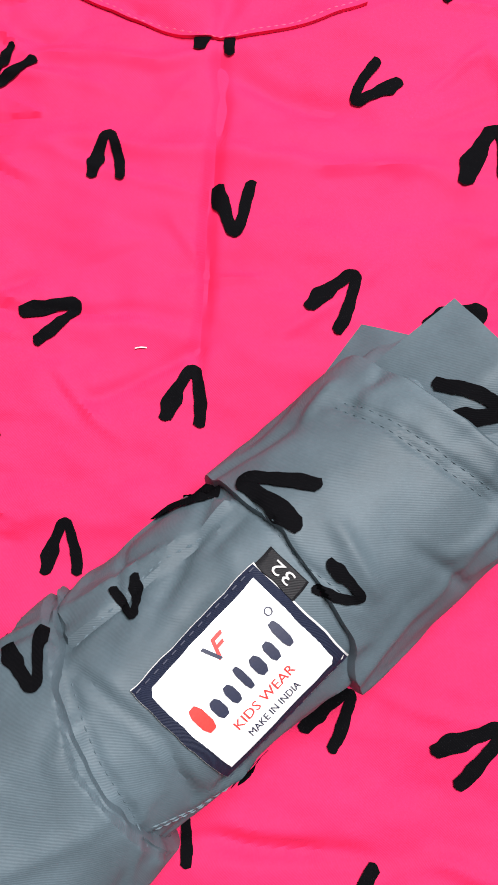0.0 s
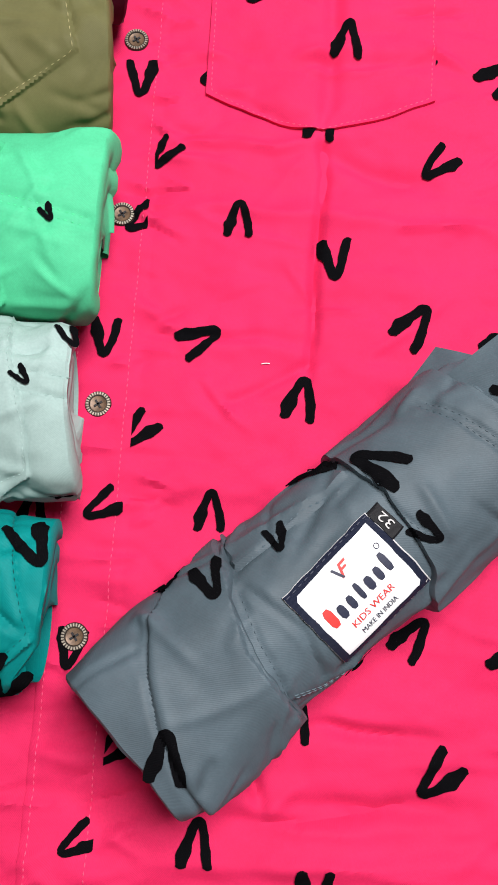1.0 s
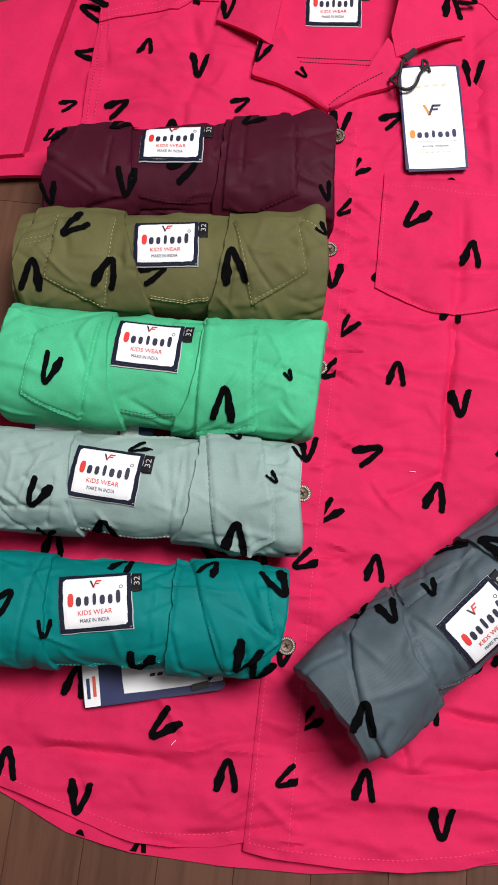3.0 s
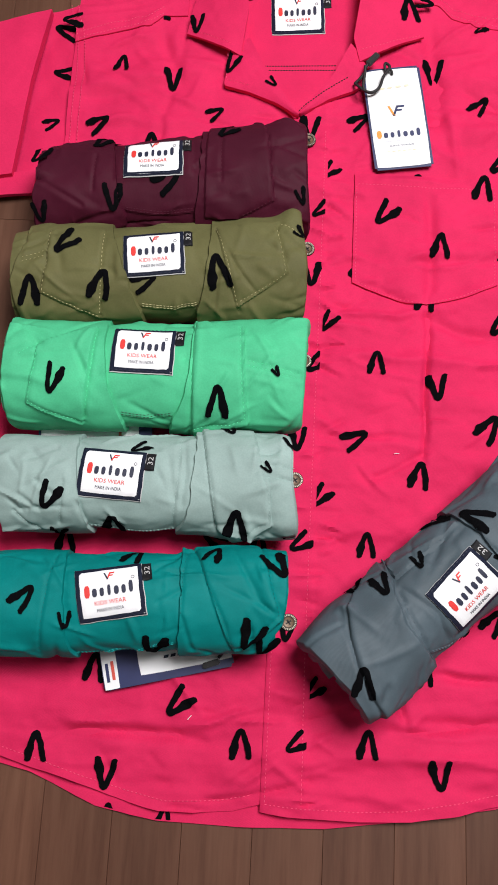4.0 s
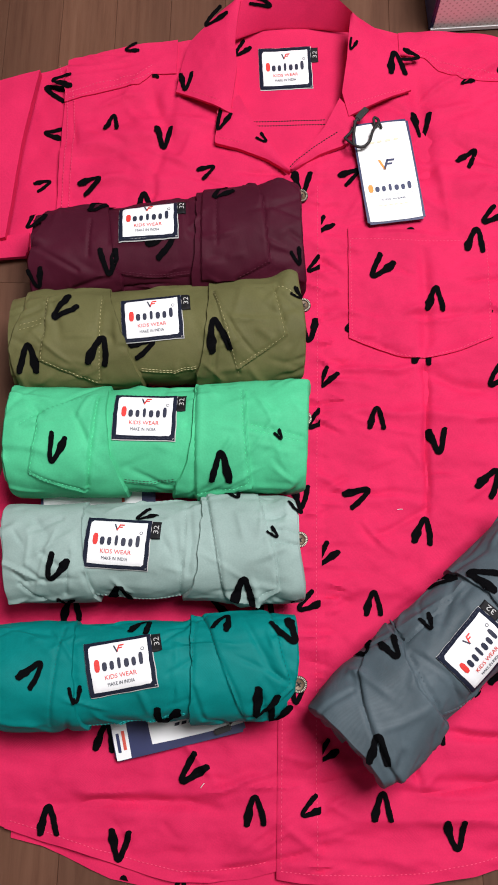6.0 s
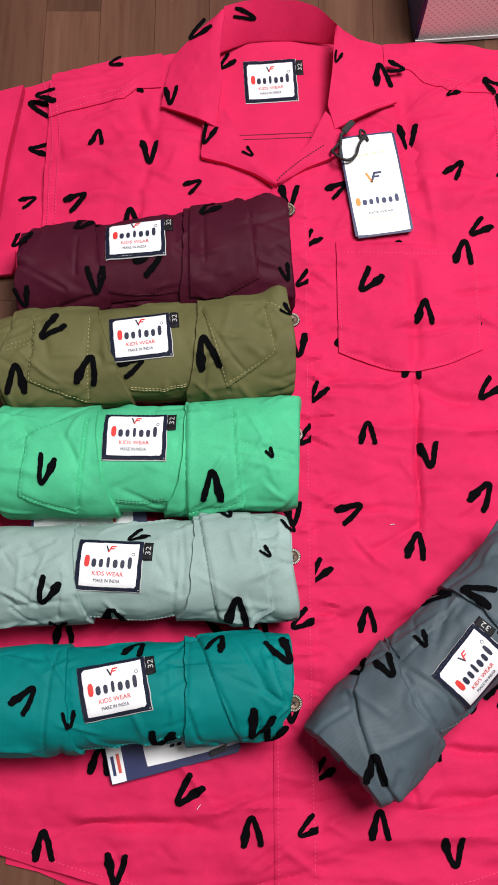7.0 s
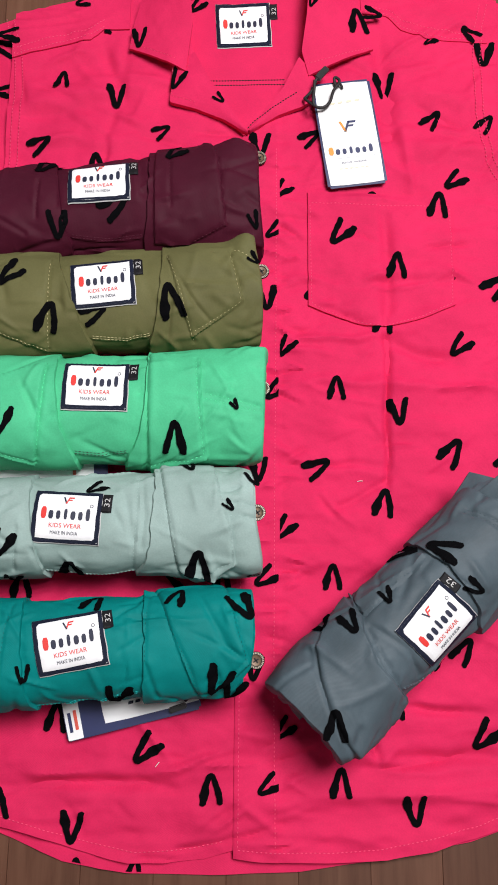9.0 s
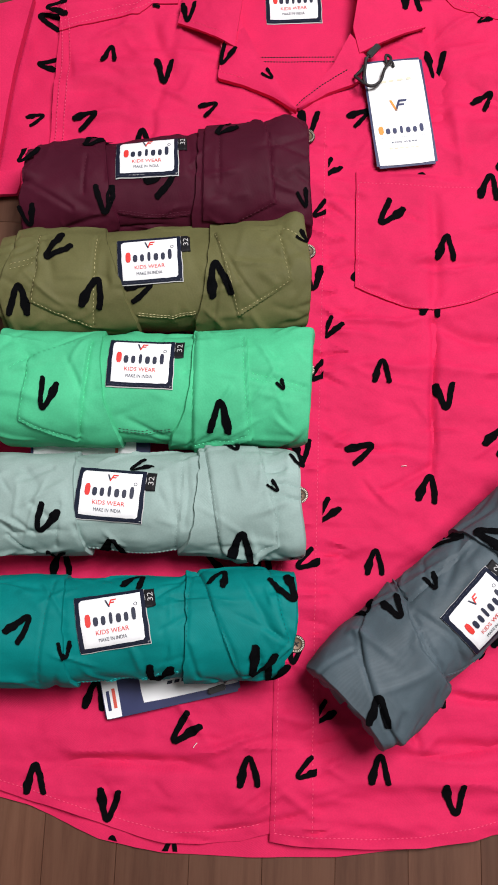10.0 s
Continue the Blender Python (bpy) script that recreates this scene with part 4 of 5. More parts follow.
def shirt_button(x, y):
    """Rimmed metal-look button with a beaded edge, a brown face and four thread holes."""
    z = float(front(np.array([x]), np.array([y]))[0]) - FLOOR
    def lathe(profile, n=28):
        verts, faces = [], []
        for r, h in profile:
            verts += [(x + r * math.cos(2 * math.pi * k / n), y + r * math.sin(2 * math.pi * k / n), z + h) for k in range(n)]
        faces = grid_faces(len(profile), n, 0, True)
        return verts, faces
    base = mesh("button", *lathe([(0.0057, 0.0), (0.0061, 0.0010), (0.0056, 0.0018), (0.0040, 0.0018), (0.0038, 0.0012), (0.0002, 0.0012)]), BUTTON_BACK, shirt, "round button with a beaded silver rim and brown middle")
    bm = bmesh.new()
    for k in range(26):
        a = 2 * math.pi * k / 26
        bmesh.ops.create_cube(bm, size=1, matrix=Matrix.Translation((x + 0.0050 * math.cos(a), y + 0.0050 * math.sin(a), z + 0.0017)) @ Matrix.Rotation(a, 4, "Z") @ Matrix.Diagonal((0.0013, 0.00062, 0.0008, 1)))
    part("bead_rim", bm, BUTTON_RIM, base)
    mesh("button_face", *lathe([(0.0039, 0.0011), (0.0037, 0.0016), (0.0025, 0.0013), (0.0002, 0.0013)]), BUTTON_FACE, base)
    bm = bmesh.new()
    for r in (0.6, 2.2):
        bmesh.ops.create_cube(bm, size=1, matrix=Matrix.Translation((x, y, z + 0.0016)) @ Matrix.Rotation(r, 4, "Z") @ Matrix.Diagonal((0.0042, 0.0009, 0.0007, 1)))
    part("button_thread", bm, BLACK_THREAD, base)


for bx, by in ((0.0, 0.389), (0.0025, 0.2925), (0.0035, 0.198), (0.0005, 0.104), (0.0, 0.0)):
    shirt_button(bx, by)


# ---- rolled shirts ----
TURN_R = 0.036         # metres of cloth for one radian of a roll


def rolled_shirt(spec, colour, thread, label, seed, mark_ink=INK, accent=None):
    cx, cy, ang = spec["place"]
    L, A, B = spec["half"], spec["wide"] - 0.0025, spec.get("high", 0.0268)
    ZC = B + 0.002
    taper = spec.get("taper", 0.0)
    fabric = cloth(label.split(" rolled")[0].replace(" ", "_"), colour, rough=0.62, gloss=spec.get("gloss", 0.13), bump=0.15, patchy=spec.get("patchy", 0.15))
    th = plain("thread", thread, 0.7, scale=900)
    root = thing("rolled_shirt", pose(cx, cy, 0.0005, 0, 0, ang), label, "rolled shirt", "rolled shirts on the pink shirt")
    lq, ls = zip(*sorted((q, s) for s, q in spec["left"]))
    rq, rs = zip(*sorted((q, s) for s, q in spec["right"]))
    sl = sorted(spec["slot"])

    def left_edge(q):
        return np.interp(q, lq, ls) + 0.0006 * vnoise(q * 180, q * 0, seed + 40)

    def right_edge(q):
        return np.interp(q, rq, rs) + 0.0006 * vnoise(q * 180, q * 0 + 5, seed + 41)

    lx, lq0, la = spec["label"][:3]
    tall = min(0.0375, max(0.031, spec["label"][4]))
    lq0 = max(lq0, lq0 - spec["label"][4] / 2 + tall / 2)
    bed_a = radians(la)

    def bed(s, q):
        """1 under the label, where the cloth lies smooth."""
        u = (s - lx) * math.cos(bed_a) + (q - lq0) * math.sin(bed_a)
        v = -(s - lx) * math.sin(bed_a) + (q - lq0) * math.cos(bed_a)
        return smooth(0.004, -0.001, np.maximum(np.abs(u) - 0.027, np.abs(v) - tall / 2))

    creases = wrinkle_set(44, seed + 6, -L, L, -0.055, 0.055, 50, (0.006, 0.022), (0.0014, 0.0030), (0.0007, 0.0018))
    creases += wrinkle_set(16, seed + 7, L - 0.03, L, -0.05, 0.05, 30, (0.006, 0.014), (0.0016, 0.003), (0.0005, 0.0011))

    def relief(s, q, folded):
        d = 0.0014 * vnoise(s * 28, q * 40, seed) + 0.0007 * vnoise(s * 60 + q * 25, q * 70, seed + 1) + 0.0002 * vnoise(s * 160, q * 190, seed + 2)
        d = d + 0.0010 * smooth(-0.2, 1.0, vnoise(s * 22 + q * 30, q * 55 - s * 20, seed + 3)) + wrinkled(s, q, creases)
        d = d * (1 - bed(s, q)) + 0.0006 * bed(s, q) * (1 + vnoise(s * 45, q * 45, seed + 8))
        for bs, bq, bh, br in spec["bump"]:
            d = d + bh * np.exp(-((s - bs) ** 2 + (q - bq) ** 2) / br ** 2)
        for pl in spec["crease"]:
            d = d - 0.0016 * np.exp(-(line_distance(s, q, pl) / 0.0020) ** 2) + 0.0010 * np.exp(-(line_distance(s, q, pl) / 0.005) ** 2)
        for pl in spec["stitch"]:
            dist = line_distance(s, q, pl)
            d = d - 0.0009 * np.exp(-(dist / 0.0014) ** 2) + 0.0004 * np.exp(-(dist / 0.006) ** 2) * vnoise(s * 170, q * 170, seed + 5)
        for poly in spec["flap"]:
            d = d + 0.0022 * smooth(-0.0006, 0.0006, inside(s, q, poly))
        if folded is not None:
            d = d + 0.0028 * folded
        # the middle cloth ends in a shallow pocket
        qs = np.interp(s, [p[0] for p in sl], [p[1] for p in sl]) - 0.0035 * np.sin(np.clip((s - sl[0][0]) / (sl[-1][0] - sl[0][0]), 0, 1) * math.pi)
        mid = 1 if folded is None else (1 - folded)
        d = d - 0.0013 * mid * smooth(0.0008, -0.0008, q - qs)
        return d

    def body(s, q, d):
        """Points of the roll: an oval across, drawn in towards its ends."""
        ph = q / TURN_R
        e = np.abs(s) / L
        squeeze = 1 + taper * s / L - 0.03 * smooth(0.85, 1.02, e) + 0.04 * vnoise(s * 14, q * 16, seed + 9)
        y = (A * squeeze + d) * np.sin(ph)
        z = ZC + (B * squeeze + d) * np.cos(ph)
        z = z + (squeeze - 1) * 0.02
        z = np.where(np.cos(ph) < 0, ZC + (B + 0 * d) * np.sign(np.cos(ph)) * np.abs(np.cos(ph)) ** 0.8, z)
        return np.stack([s, y, np.maximum(z, 0.0012)], -1)

    def place_on(s, q, lift, layer=None):
        s, q = np.asarray(s, float), np.asarray(q, float)
        if layer is None:
            f = np.maximum(smooth(-0.0004, 0.0004, left_edge(q) - s), smooth(-0.0004, 0.0004, s - right_edge(q)))
        else:
            f = layer
        return body(s, q, relief(s, q, f) + lift)

    qmax = math.pi * TURN_R
    # inner roll
    ns, nq = 150, 150
    s = np.linspace(-L + 0.008, L - 0.008, ns)
    q = np.linspace(-qmax, qmax, nq, endpoint=False)
    S, Q = np.meshgrid(s, q, indexing="ij")
    g = body(S, Q, relief(S, Q, None))
    mesh("roll_middle", g.reshape(-1, 3), grid_faces(ns, nq, 0, True), fabric, root)
    # folded sides, tucked in at the roll's ends
    for side, edge, end, sg in (("left", left_edge, -L, -1), ("right", right_edge, L, 1)):
        q = np.linspace(-qmax, qmax, 190)
        u = np.r_[0, 0.004, 0.010, np.linspace(0.02, 1, 84)]
        e = edge(q)[:, None]
        tq, ts = zip(*sorted((b, a) for a, b in spec[side + "_tip"]))
        tip = (np.interp(q, tq, ts) + sg * (0.0022 + 0.0010 * vnoise(q * 40, q * 0, seed + 20) + 0.0002 * vnoise(q * 160, q * 0, seed + 21)))[:, None]
        tip = tip - sg * 0.007 * smooth(0.048, 0.075, np.abs(q))[:, None]
        S = e + (tip - e) * u[None]
        Q = np.repeat(q[:, None], len(u), 1)
        D = relief(S, Q, 1.0)
        D[:, 0] -= 0.0040
        D[:, 1] -= 0.0010
        D[:, -1] -= 0.0010
        g = body(S, Q, D)
        # turned-in ends: folds of cloth lead into the roll
        caps = []
        for k, (shrink, deep) in enumerate(((0.93, 0.0006), (0.82, 0.0002), (0.72, -0.002), (0.64, -0.0008), (0.50, -0.001), (0.42, -0.003), (0.26, -0.002), (0.05, -0.002))):
            c = g[:, -1].copy()
            wob = 1 + 0.10 * vnoise(q * 50, q * 0 + k * 0.4, seed + 30)
            c[:, 1] *= shrink * wob
            c[:, 2] = ZC - 0.004 + (c[:, 2] - ZC + 0.004) * shrink * wob
            c[:, 0] += sg * deep
            caps.append(c)
        g = np.concatenate([g, np.stack(caps, 1)], 1)
        if sg > 0:
            g = g[::-1]
        sheet(side + "_fold", g, fabric, root)
    for pl in spec["stitch"]:
        stitches("stitching", pl, place_on, th, root, wide=0.0005, lift=0.0005)
    for off in (0.0014, 0.0034):
        run = [(a, b + off) for a, b in (sl[0], ((sl[0][0] + sl[-1][0]) / 2, (sl[0][1] + sl[-1][1]) / 2 - 0.0035), sl[-1])]
        stitches("slot_stitching", run, place_on, accent or th, root, 0.0026, 0.0026, 0.0004, 0.0004)
    for i, row in enumerate(spec["marks"]):
        p, f = brush_mark(*row, seed * 50 + i)
        v = place_on(p[:, 0], p[:, 1], 0.0009)
        v[STROKE:, 2] += 0.00008
        mesh("printed_mark", v, f, mark_ink, root)
    woven_label(root, lambda a, b, lift: place_on(a, b, lift + 0.0006, 0.0), lx, lq0, la, 0.0444, tall)
    return root


rolled_shirt(MAROON_ROLL, MAROON_COLOUR, tone(MAROON_COLOUR, 1.35), "dark maroon shirt rolled up with its label on top", 11)
rolled_shirt(OLIVE_ROLL, OLIVE_COLOUR, (0.52, 0.46, 0.24), "olive green shirt rolled up with its label on top", 12)
rolled_shirt(GREEN_ROLL, GREEN_COLOUR, tone(GREEN_COLOUR, 1.45), "bright mint green shirt rolled up with its label on top", 13, accent=BLACK_THREAD)
rolled_shirt(SILVER_ROLL, SILVER_COLOUR, tone(SILVER_COLOUR, 1.2), "pale grey green shirt rolled up with its label on top", 14)
rolled_shirt(TEAL_ROLL, TEAL_COLOUR, tone(TEAL_COLOUR, 0.6), "teal shirt rolled up with its label on top", 15, accent=plain("teal_thread", tone(TEAL_COLOUR, 2.2), 0.7))
grey_roll = rolled_shirt(GREY_ROLL, GREY_COLOUR, tone(GREY_COLOUR, 1.2), "slate grey shirt rolled up and laid aslant beside the row", 16)


# the open sleeve that flares at the slate roll's far end
back_to = grey_roll.matrix_world.inverted()
grey_cloth = bpy.data.materials["slate_grey_shirt"]


def local(pts):
    return [tuple(back_to @ Vector(p)) for p in pts]


for inner, outer, swell in (([(0.142, 0.107, 0.046), (0.158, 0.088, 0.059), (0.182, 0.066, 0.051)], [(0.170, 0.131, 0.058), (0.184, 0.112, 0.068), (0.205, 0.088, 0.056)], 0.002),
                            ([(0.130, 0.104, 0.030), (0.146, 0.098, 0.049)], [(0.147, 0.129, 0.036), (0.163, 0.122, 0.048)], 0.002)):
    flare, rim = ruled("flared_sleeve", local(inner), local(outer), swell, "open flared sleeve end", grey_roll, grey_cloth, rows=40, cols=30, drop=0.003)
    flare.location.z = FLOOR
    if len(inner) == 3:
        spot = on_grid([rim])
        p, f = brush_mark(*local([(0.183, 0.097, 0)])[0][:2], -43 - 6, -0.021, 777)
        v = spot(p[:, 0], p[:, 1], 0.0008)
        mesh("printed_mark", v + (0, 0, FLOOR), f, INK, grey_roll)


# ---- hang tags ----
def card(name, m, w, h, label, thick=0.0006):
    bm = bmesh.new()
    bmesh.ops.create_cube(bm, size=1, matrix=Matrix.Diagonal((w, h, thick, 1)))
    bmesh.ops.bevel(bm, geom=[e for e in bm.edges if abs(e.verts[0].co.z - e.verts[1].co.z) > thick / 2], offset=0.002, segments=3, affect="EDGES")
    me = bpy.data.meshes.new(name)
    bm.to_mesh(me)
    bm.free()
    me.materials.append(CARD_NAVY)
    ob = tagged(new(name, me), label, "hang tag")
    ob.matrix_world = m
    return ob


def flat(name, shape, material, parent, z):
    p, f = shape
    return mesh(name, [(x, y, z) for x, y in p], f, material, parent, soft=False)


def tube(name, pts, radius, material, parent=None, label=""):
    cu = bpy.data.curves.new(name, "CURVE")
    cu.dimensions, cu.bevel_depth, cu.bevel_resolution = "3D", radius, 3
    sp = cu.splines.new("NURBS")
    sp.points.add(len(pts) - 1)
    for p, c in zip(sp.points, pts):
        p.co = (*c, 1)
    sp.use_endpoint_u, sp.order_u = True, 3
    ob = new("tube", cu)
    bpy.context.view_layer.update()
    me = bpy.data.meshes.new_from_object(ob.evaluated_get(bpy.context.evaluated_depsgraph_get()))
    bpy.data.objects.remove(ob)
    bpy.data.curves.remove(cu)
    me.name = name
    me.materials.clear()
    me.materials.append(material)
    me.shade_smooth()
    ob = new(name, me)
    if parent:
        ob.parent = parent
    return tagged(ob, label) if label else ob


TAG_W, TAG_H = 0.0480, 0.0925
tag = card("hang_tag", pose(0.0722, 0.4115, 0.0060, 2.0, 0, 8.3), TAG_W, TAG_H, "white card hang tag with navy border and black cord")
flat("tag_face", block(0, 0, TAG_W - 0.0034, TAG_H - 0.0034, 0.06), CARD, tag, 0.0007)
dark, bright = check_logo(-0.002, 0.006, 0.0098)
flat("logo_bar", dark, ORANGE, tag, 0.0010)
flat("logo_tick", bright, CARD_NAVY, tag, 0.0010)
for k, shape in enumerate(name_blocks(0.0375, 0.0062, -0.0150, -0.0195)):
    flat("name_block", shape, CARD_NAVY if k else ORANGE, tag, 0.0010)
flat("thin_rule", joined([block(-0.017 + 0.0018 * k, -0.0212, 0.0013, 0.0007) for k in range(20)]), PALE_GREY, tag, 0.0010)
p, f = lettering("KIDS WEAR", 0.0014, 0.0200)
flat("small_lettering", (p + (0.0005, -0.0255), f), CARD_NAVY, tag, 0.0010)
flat("pale_bars", joined([block(-0.011 + 0.0042 * k, -0.0305, 0.0028, 0.0010) for k in range(6)]), PALE_GOLD, tag, 0.0010)
flat("gold_script", joined([block(x, 0.0270 + 0.0004 * k, w, 0.0020, 0.9, 0.3) for k, (x, w) in enumerate(((-0.010, 0.006), (-0.003, 0.004), (0.004, 0.005), (0.011, 0.004)))]), PALE_GOLD, tag, 0.0010)
tube("cord", [(-0.0317, 0.0334, 0.0020), (-0.0229, 0.0382, 0.0060), (-0.0219, 0.0451, 0.0080), (-0.0151, 0.0502, 0.0080)], 0.0012, CORD, tag, "looped black cord")
tube("cord", [(-0.0219, 0.0451, 0.0080), (-0.0229, 0.0382, 0.0070), (-0.0269, 0.0246, 0.0060), (-0.0194, 0.0205, 0.0050), (-0.0116, 0.0254, 0.0050), (-0.0081, 0.0360, 0.0060), (0.0001, 0.0439, 0.0050), (-0.0051, 0.0498, 0.0040), (-0.0052, 0.0417, 0.0030), (-0.0042, 0.0415, 0.0010)], 0.0012, CORD, tag, "looped black cord")
tube("cord", [(0.0004, 0.0388, 0.0020), (0.0001, 0.0439, 0.0040), (-0.0081, 0.0360, 0.0060), (-0.0116, 0.0254, 0.0060), (-0.0194, 0.0205, 0.0060), (-0.0269, 0.0246, 0.0060), (-0.0317, 0.0334, 0.0030)], 0.0011, CORD, tag, "looped black cord")
bm = bmesh.new()
bmesh.ops.create_cube(bm, size=1, matrix=Matrix.Translation((-0.0151, 0.0502, 0.0080)) @ Matrix.Rotation(0.736, 4, "Z") @ Matrix.Diagonal((0.0130, 0.0052, 0.0034, 1)))
bmesh.ops.bevel(bm, geom=bm.edges, offset=0.0007, segments=2, affect="EDGES")
part("cord_toggle", bm, TOGGLE, tag, "black plastic cord lock")

low_tag = card("hang_tag", pose(-0.0875, -0.0200, 0.0052, 0, 0, 14), 0.0925, 0.0480, "navy and white hang tag half hidden under the teal roll")
flat("tag_stripe", block(-0.0405, 0, 0.0105, 0.0472, 0.06), CARD, low_tag, 0.0006)
flat("tag_panel", block(0.013, -0.0015, 0.066, 0.034, 0.06), CARD, low_tag, 0.0006)
flat("navy_bar", block(-0.0425, -0.0120, 0.0022, 0.0130, 0.05), CARD_NAVY, low_tag, 0.0010)
flat("red_bar", block(-0.0385, -0.0110, 0.0022, 0.0130, 0.05), CARD_RED, low_tag, 0.0010)
flat("dark_bars", joined([block(0.0 + 0.005 * k, -0.0085, 0.0035, 0.002, 0.1, 0.4) for k in range(3)]), NAVY_WEAVE, low_tag, 0.0010)
tube("cord", [(0.0, 0.02, 0.001), (0.03, 0.0, 0.002), (0.046, -0.010, 0.002), (0.036, -0.0165, 0.002)], 0.0011, CORD, low_tag, "black cord")
bm = bmesh.new()
bmesh.ops.create_cube(bm, size=1, matrix=Matrix.Translation((0.0305, -0.0195, 0.002)) @ Matrix.Rotation(0.10, 4, "Z") @ Matrix.Diagonal((0.0125, 0.0042, 0.0032, 1)))
bmesh.ops.bevel(bm, geom=bm.edges, offset=0.0008, segments=2, affect="EDGES")
part("cord_toggle", bm, TOGGLE, low_tag, "black plastic cord lock")

for px, py, ang, w in ((-0.150, 0.131, 3, 0.085), (-0.050, 0.214, 6, 0.055)):
    t2 = card("hang_tag", pose(px, py, 0.012, 6, 0, ang), w, 0.040, "white and navy hang tag tucked between two rolled shirts")
    flat("tag_face", block(-0.004, 0, w - 0.012, 0.037, 0.06), CARD, t2, 0.0006)
    flat("dark_bars", joined([block(-w * 0.3 + 0.006 * k, 0.004, 0.004, 0.002, 0.1) for k in range(5)]), NAVY_WEAVE, t2, 0.0010)
    flat("red_bar", block(w * 0.22, 0.002, 0.0022, 0.012, 0.05), CARD_RED, t2, 0.0010)
tube_root = card("hang_tag", pose(-0.030, 0.2145, 0.022, 10, 0, 10), 0.03, 0.024, "white hang tag with a black cord between two rolled shirts")
flat("tag_face", block(0.002, 0, 0.024, 0.021, 0.06), CARD, tube_root, 0.0006)
tube("cord", [(-0.02, -0.004, 0.002), (-0.010, -0.003, 0.004), (0.0, 0.001, 0.003), (0.006, 0.003, 0.002)], 0.0012, CORD, tube_root, "black cord")

# ---- the box at the collar ----
BOX_W, BOX_D, BOX_H = 0.30, 0.20, 0.085
gift = thing("cardboard_box", pose(0.113, 0.5585, FLOOR + 0.002, 0, 0, 4.6), "white cardboard box with small grey dots and navy ends", "box")
bm = bmesh.new()
bmesh.ops.create_cube(bm, size=1, matrix=Matrix.Translation((BOX_W / 2, BOX_D / 2, BOX_H / 2)) @ Matrix.Diagonal((BOX_W, BOX_D, BOX_H, 1)))
bmesh.ops.bevel(bm, geom=bm.edges, offset=0.0012, segments=2, affect="EDGES")
part("box_body", bm, CARD_NAVY, gift)


def dotted():
    m, nt, b = shader("dotted_paper")
    co = nt.nodes.new("ShaderNodeTexCoord")
    mp = nt.nodes.new("ShaderNodeMapping")
    mp.inputs["Scale"].default_value = (1 / 0.0042, 1 / 0.0042, 1 / 0.0042)
    mp.inputs["Rotation"].default_value = (0, radians(45), 0)
    nt.links.new(co.outputs["Object"], mp.inputs["Vector"])
    fr = nt.nodes.new("ShaderNodeVectorMath")
    fr.operation = "FRACTION"
    nt.links.new(mp.outputs[0], fr.inputs[0])
    sub = nt.nodes.new("ShaderNodeVectorMath")
    sub.operation = "SUBTRACT"
    sub.inputs[1].default_value = (0.5, 0.5, 0.5)
    nt.links.new(fr.outputs[0], sub.inputs[0])
    flatten = nt.nodes.new("ShaderNodeVectorMath")
    flatten.operation = "MULTIPLY"
    flatten.inputs[1].default_value = (1, 0, 1)
    nt.links.new(sub.outputs[0], flatten.inputs[0])
    ln = nt.nodes.new("ShaderNodeVectorMath")
    ln.operation = "LENGTH"
    nt.links.new(flatten.outputs[0], ln.inputs[0])
    nt.links.new(ramp(nt, ln.outputs["Value"], [(0.16, (0.58, 0.57, 0.55)), (0.26, (0.86, 0.86, 0.84))]), b.inputs["Base Color"])
    b.inputs["Roughness"].default_value = 0.45
    return m


front_sheet = box_mesh("box_front", (0.003, -0.0006, 0.0), (BOX_W - 0.003, 0.0006, BOX_H - 0.001), dotted(), gift)
lip = box_mesh("box_lip", (0.001, -0.0012, 0.0), (BOX_W - 0.001, 0.0, 0.0035), CARD, gift)
top_sheet = box_mesh("box_top", (0.003, 0.002, BOX_H), (BOX_W - 0.003, BOX_D - 0.003, BOX_H + 0.0006), CARD, gift)

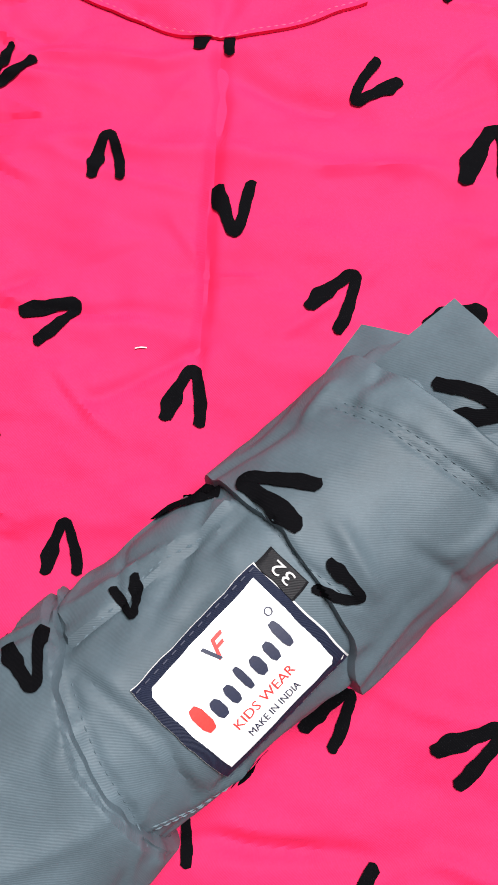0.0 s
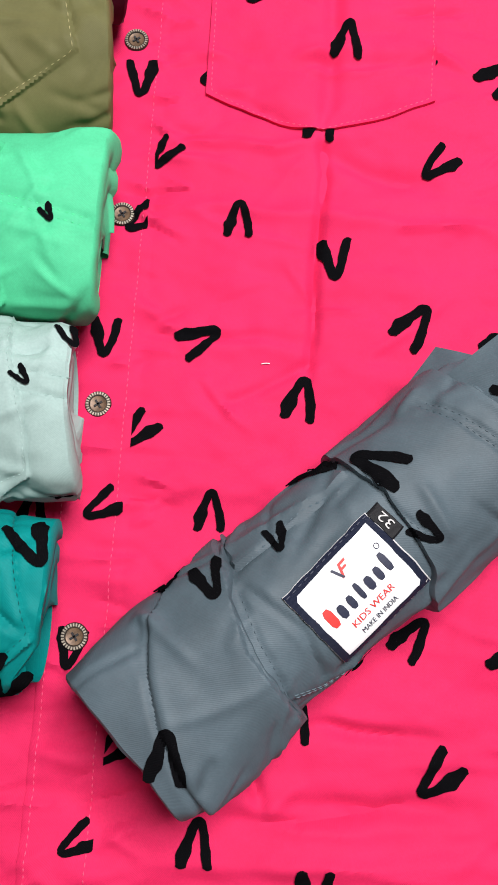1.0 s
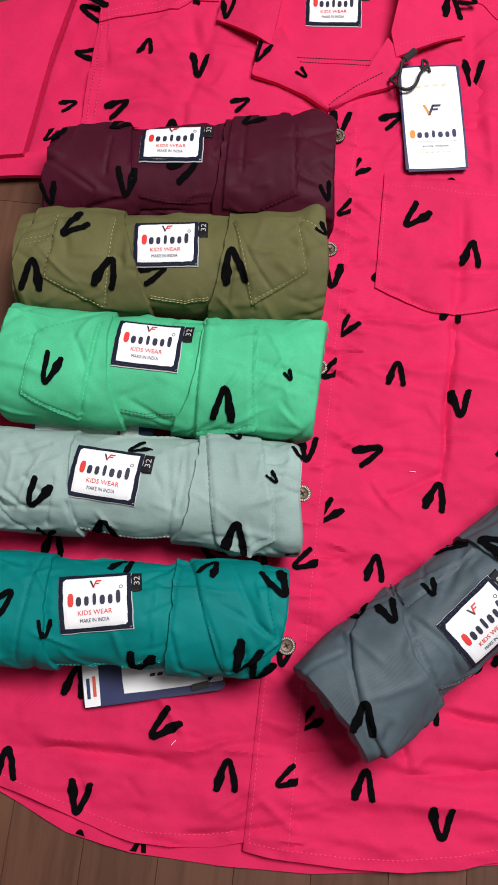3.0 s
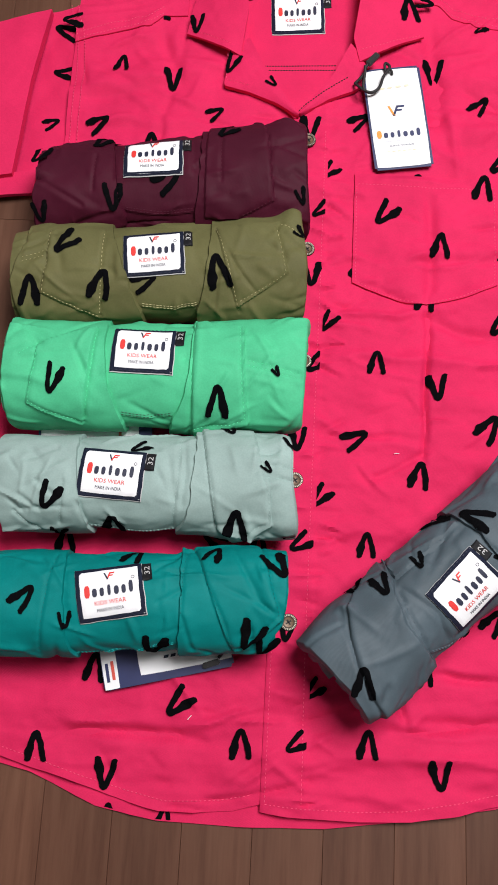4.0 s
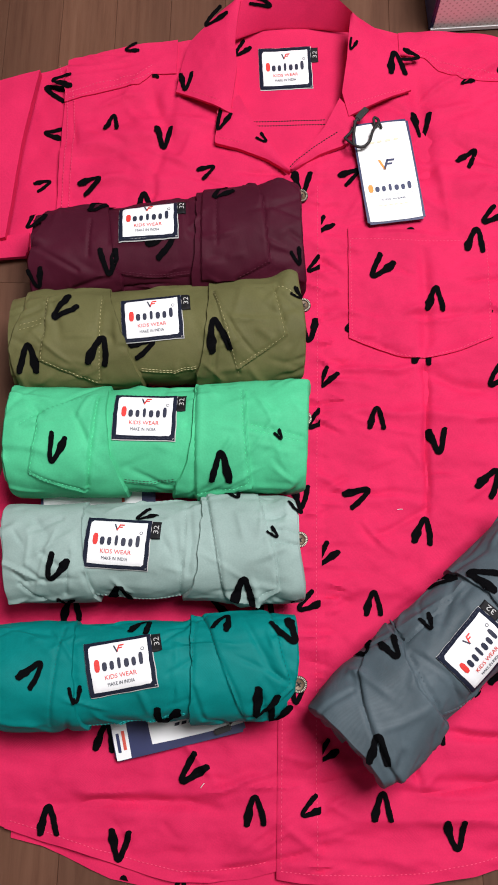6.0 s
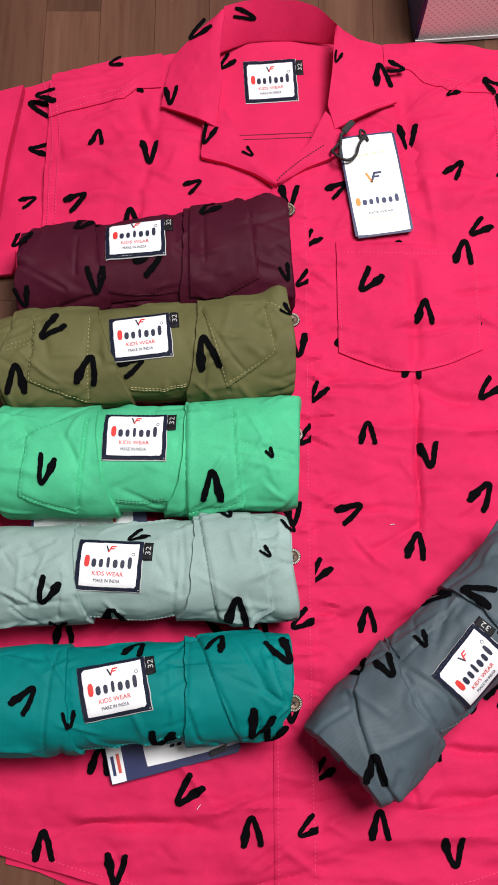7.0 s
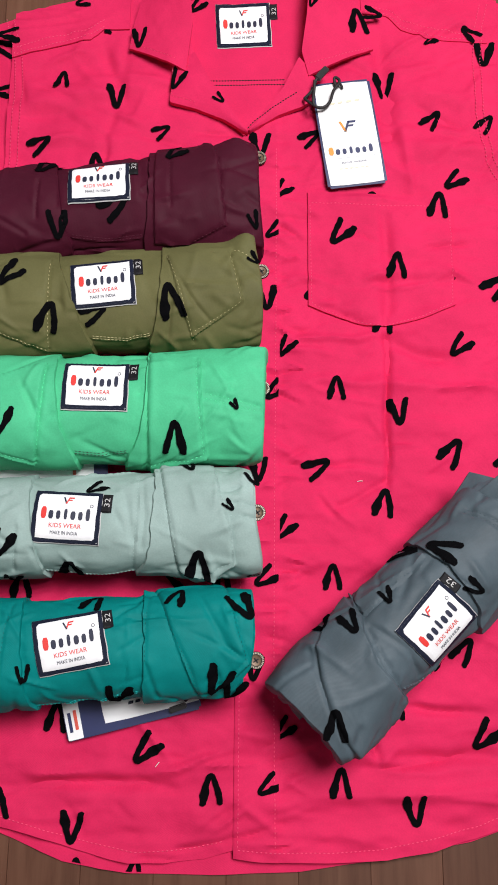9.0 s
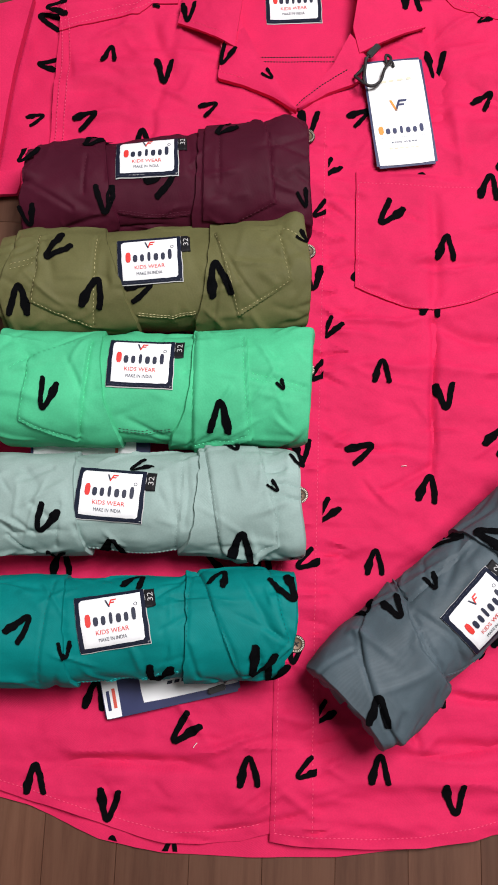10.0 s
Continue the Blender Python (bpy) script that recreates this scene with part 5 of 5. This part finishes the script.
# ---- lint ----
for lx, ly, la in ((0.076, 0.1285, 0.1), (-0.0665, -0.069, 0.9)):
    z = float(front(np.array([lx]), np.array([ly]))[0])
    tagged(tube("lint", [(lx - 0.002 * math.cos(la), ly - 0.002 * math.sin(la), z + 0.0006), (lx, ly + 0.0004, z + 0.0011), (lx + 0.002 * math.cos(la), ly + 0.002 * math.sin(la), z + 0.0006)], 0.00022, LINT), "tiny white thread of lint on the pink shirt", "lint")

# ---- floor boards ----
BOARD, LONG = 0.0487, 0.62
rnd = random.Random(4)
shapes = {}
far_v, far_f = [], []
for i in range(-42, 42):
    x0 = -0.165 + i * BOARD
    if x0 < -ROOM or x0 + BOARD > ROOM:
        continue
    y = -ROOM - rnd.random() * LONG * 0.9
    while y < ROOM:
        y0, y1 = max(y, -ROOM), min(y + LONG, ROOM)
        y += LONG
        if y1 - y0 < 0.02:
            continue
        near = abs(x0) < 0.55 and y1 > -0.5 and y0 < 1.0
        lo, hi = (x0 + 0.0001, y0 + 0.0001), (x0 + BOARD - 0.0001, y1 - 0.0001)
        w, h = hi[0] - lo[0], hi[1] - lo[1]
        e, t = 0.0002, 0.0022
        v = [(0, 0, -t), (w, 0, -t), (w, h, -t), (0, h, -t), (0, 0, -e), (w, 0, -e), (w, h, -e), (0, h, -e), (e, e, 0), (w - e, e, 0), (w - e, h - e, 0), (e, h - e, 0)]
        fs = [(8, 9, 10, 11)] + [(a, (a + 1) % 4, 4 + (a + 1) % 4, 4 + a) for a in range(4)] + [(4 + a, 4 + (a + 1) % 4, 8 + (a + 1) % 4, 8 + a) for a in range(4)]
        if near:
            key = (round(w, 4), round(h, 4))
            if key not in shapes:
                me = bpy.data.meshes.new("floor_board")
                me.from_pydata(v, [], fs)
                me.materials.append(WOOD_BOARD)
                shapes[key] = me
            ob = new("floor_board", shapes[key])
            ob.location = (lo[0], lo[1], FLOOR)
            ob.parent = floor
        else:
            n = len(far_v)
            far_v += [(a + lo[0], b + lo[1], c + FLOOR) for a, b, c in v]
            far_f += [tuple(k + n for k in q) for q in fs]
tagged(mesh("floor_boards", far_v, far_f, WOOD_BOARD, floor, soft=False), kind="stuff")
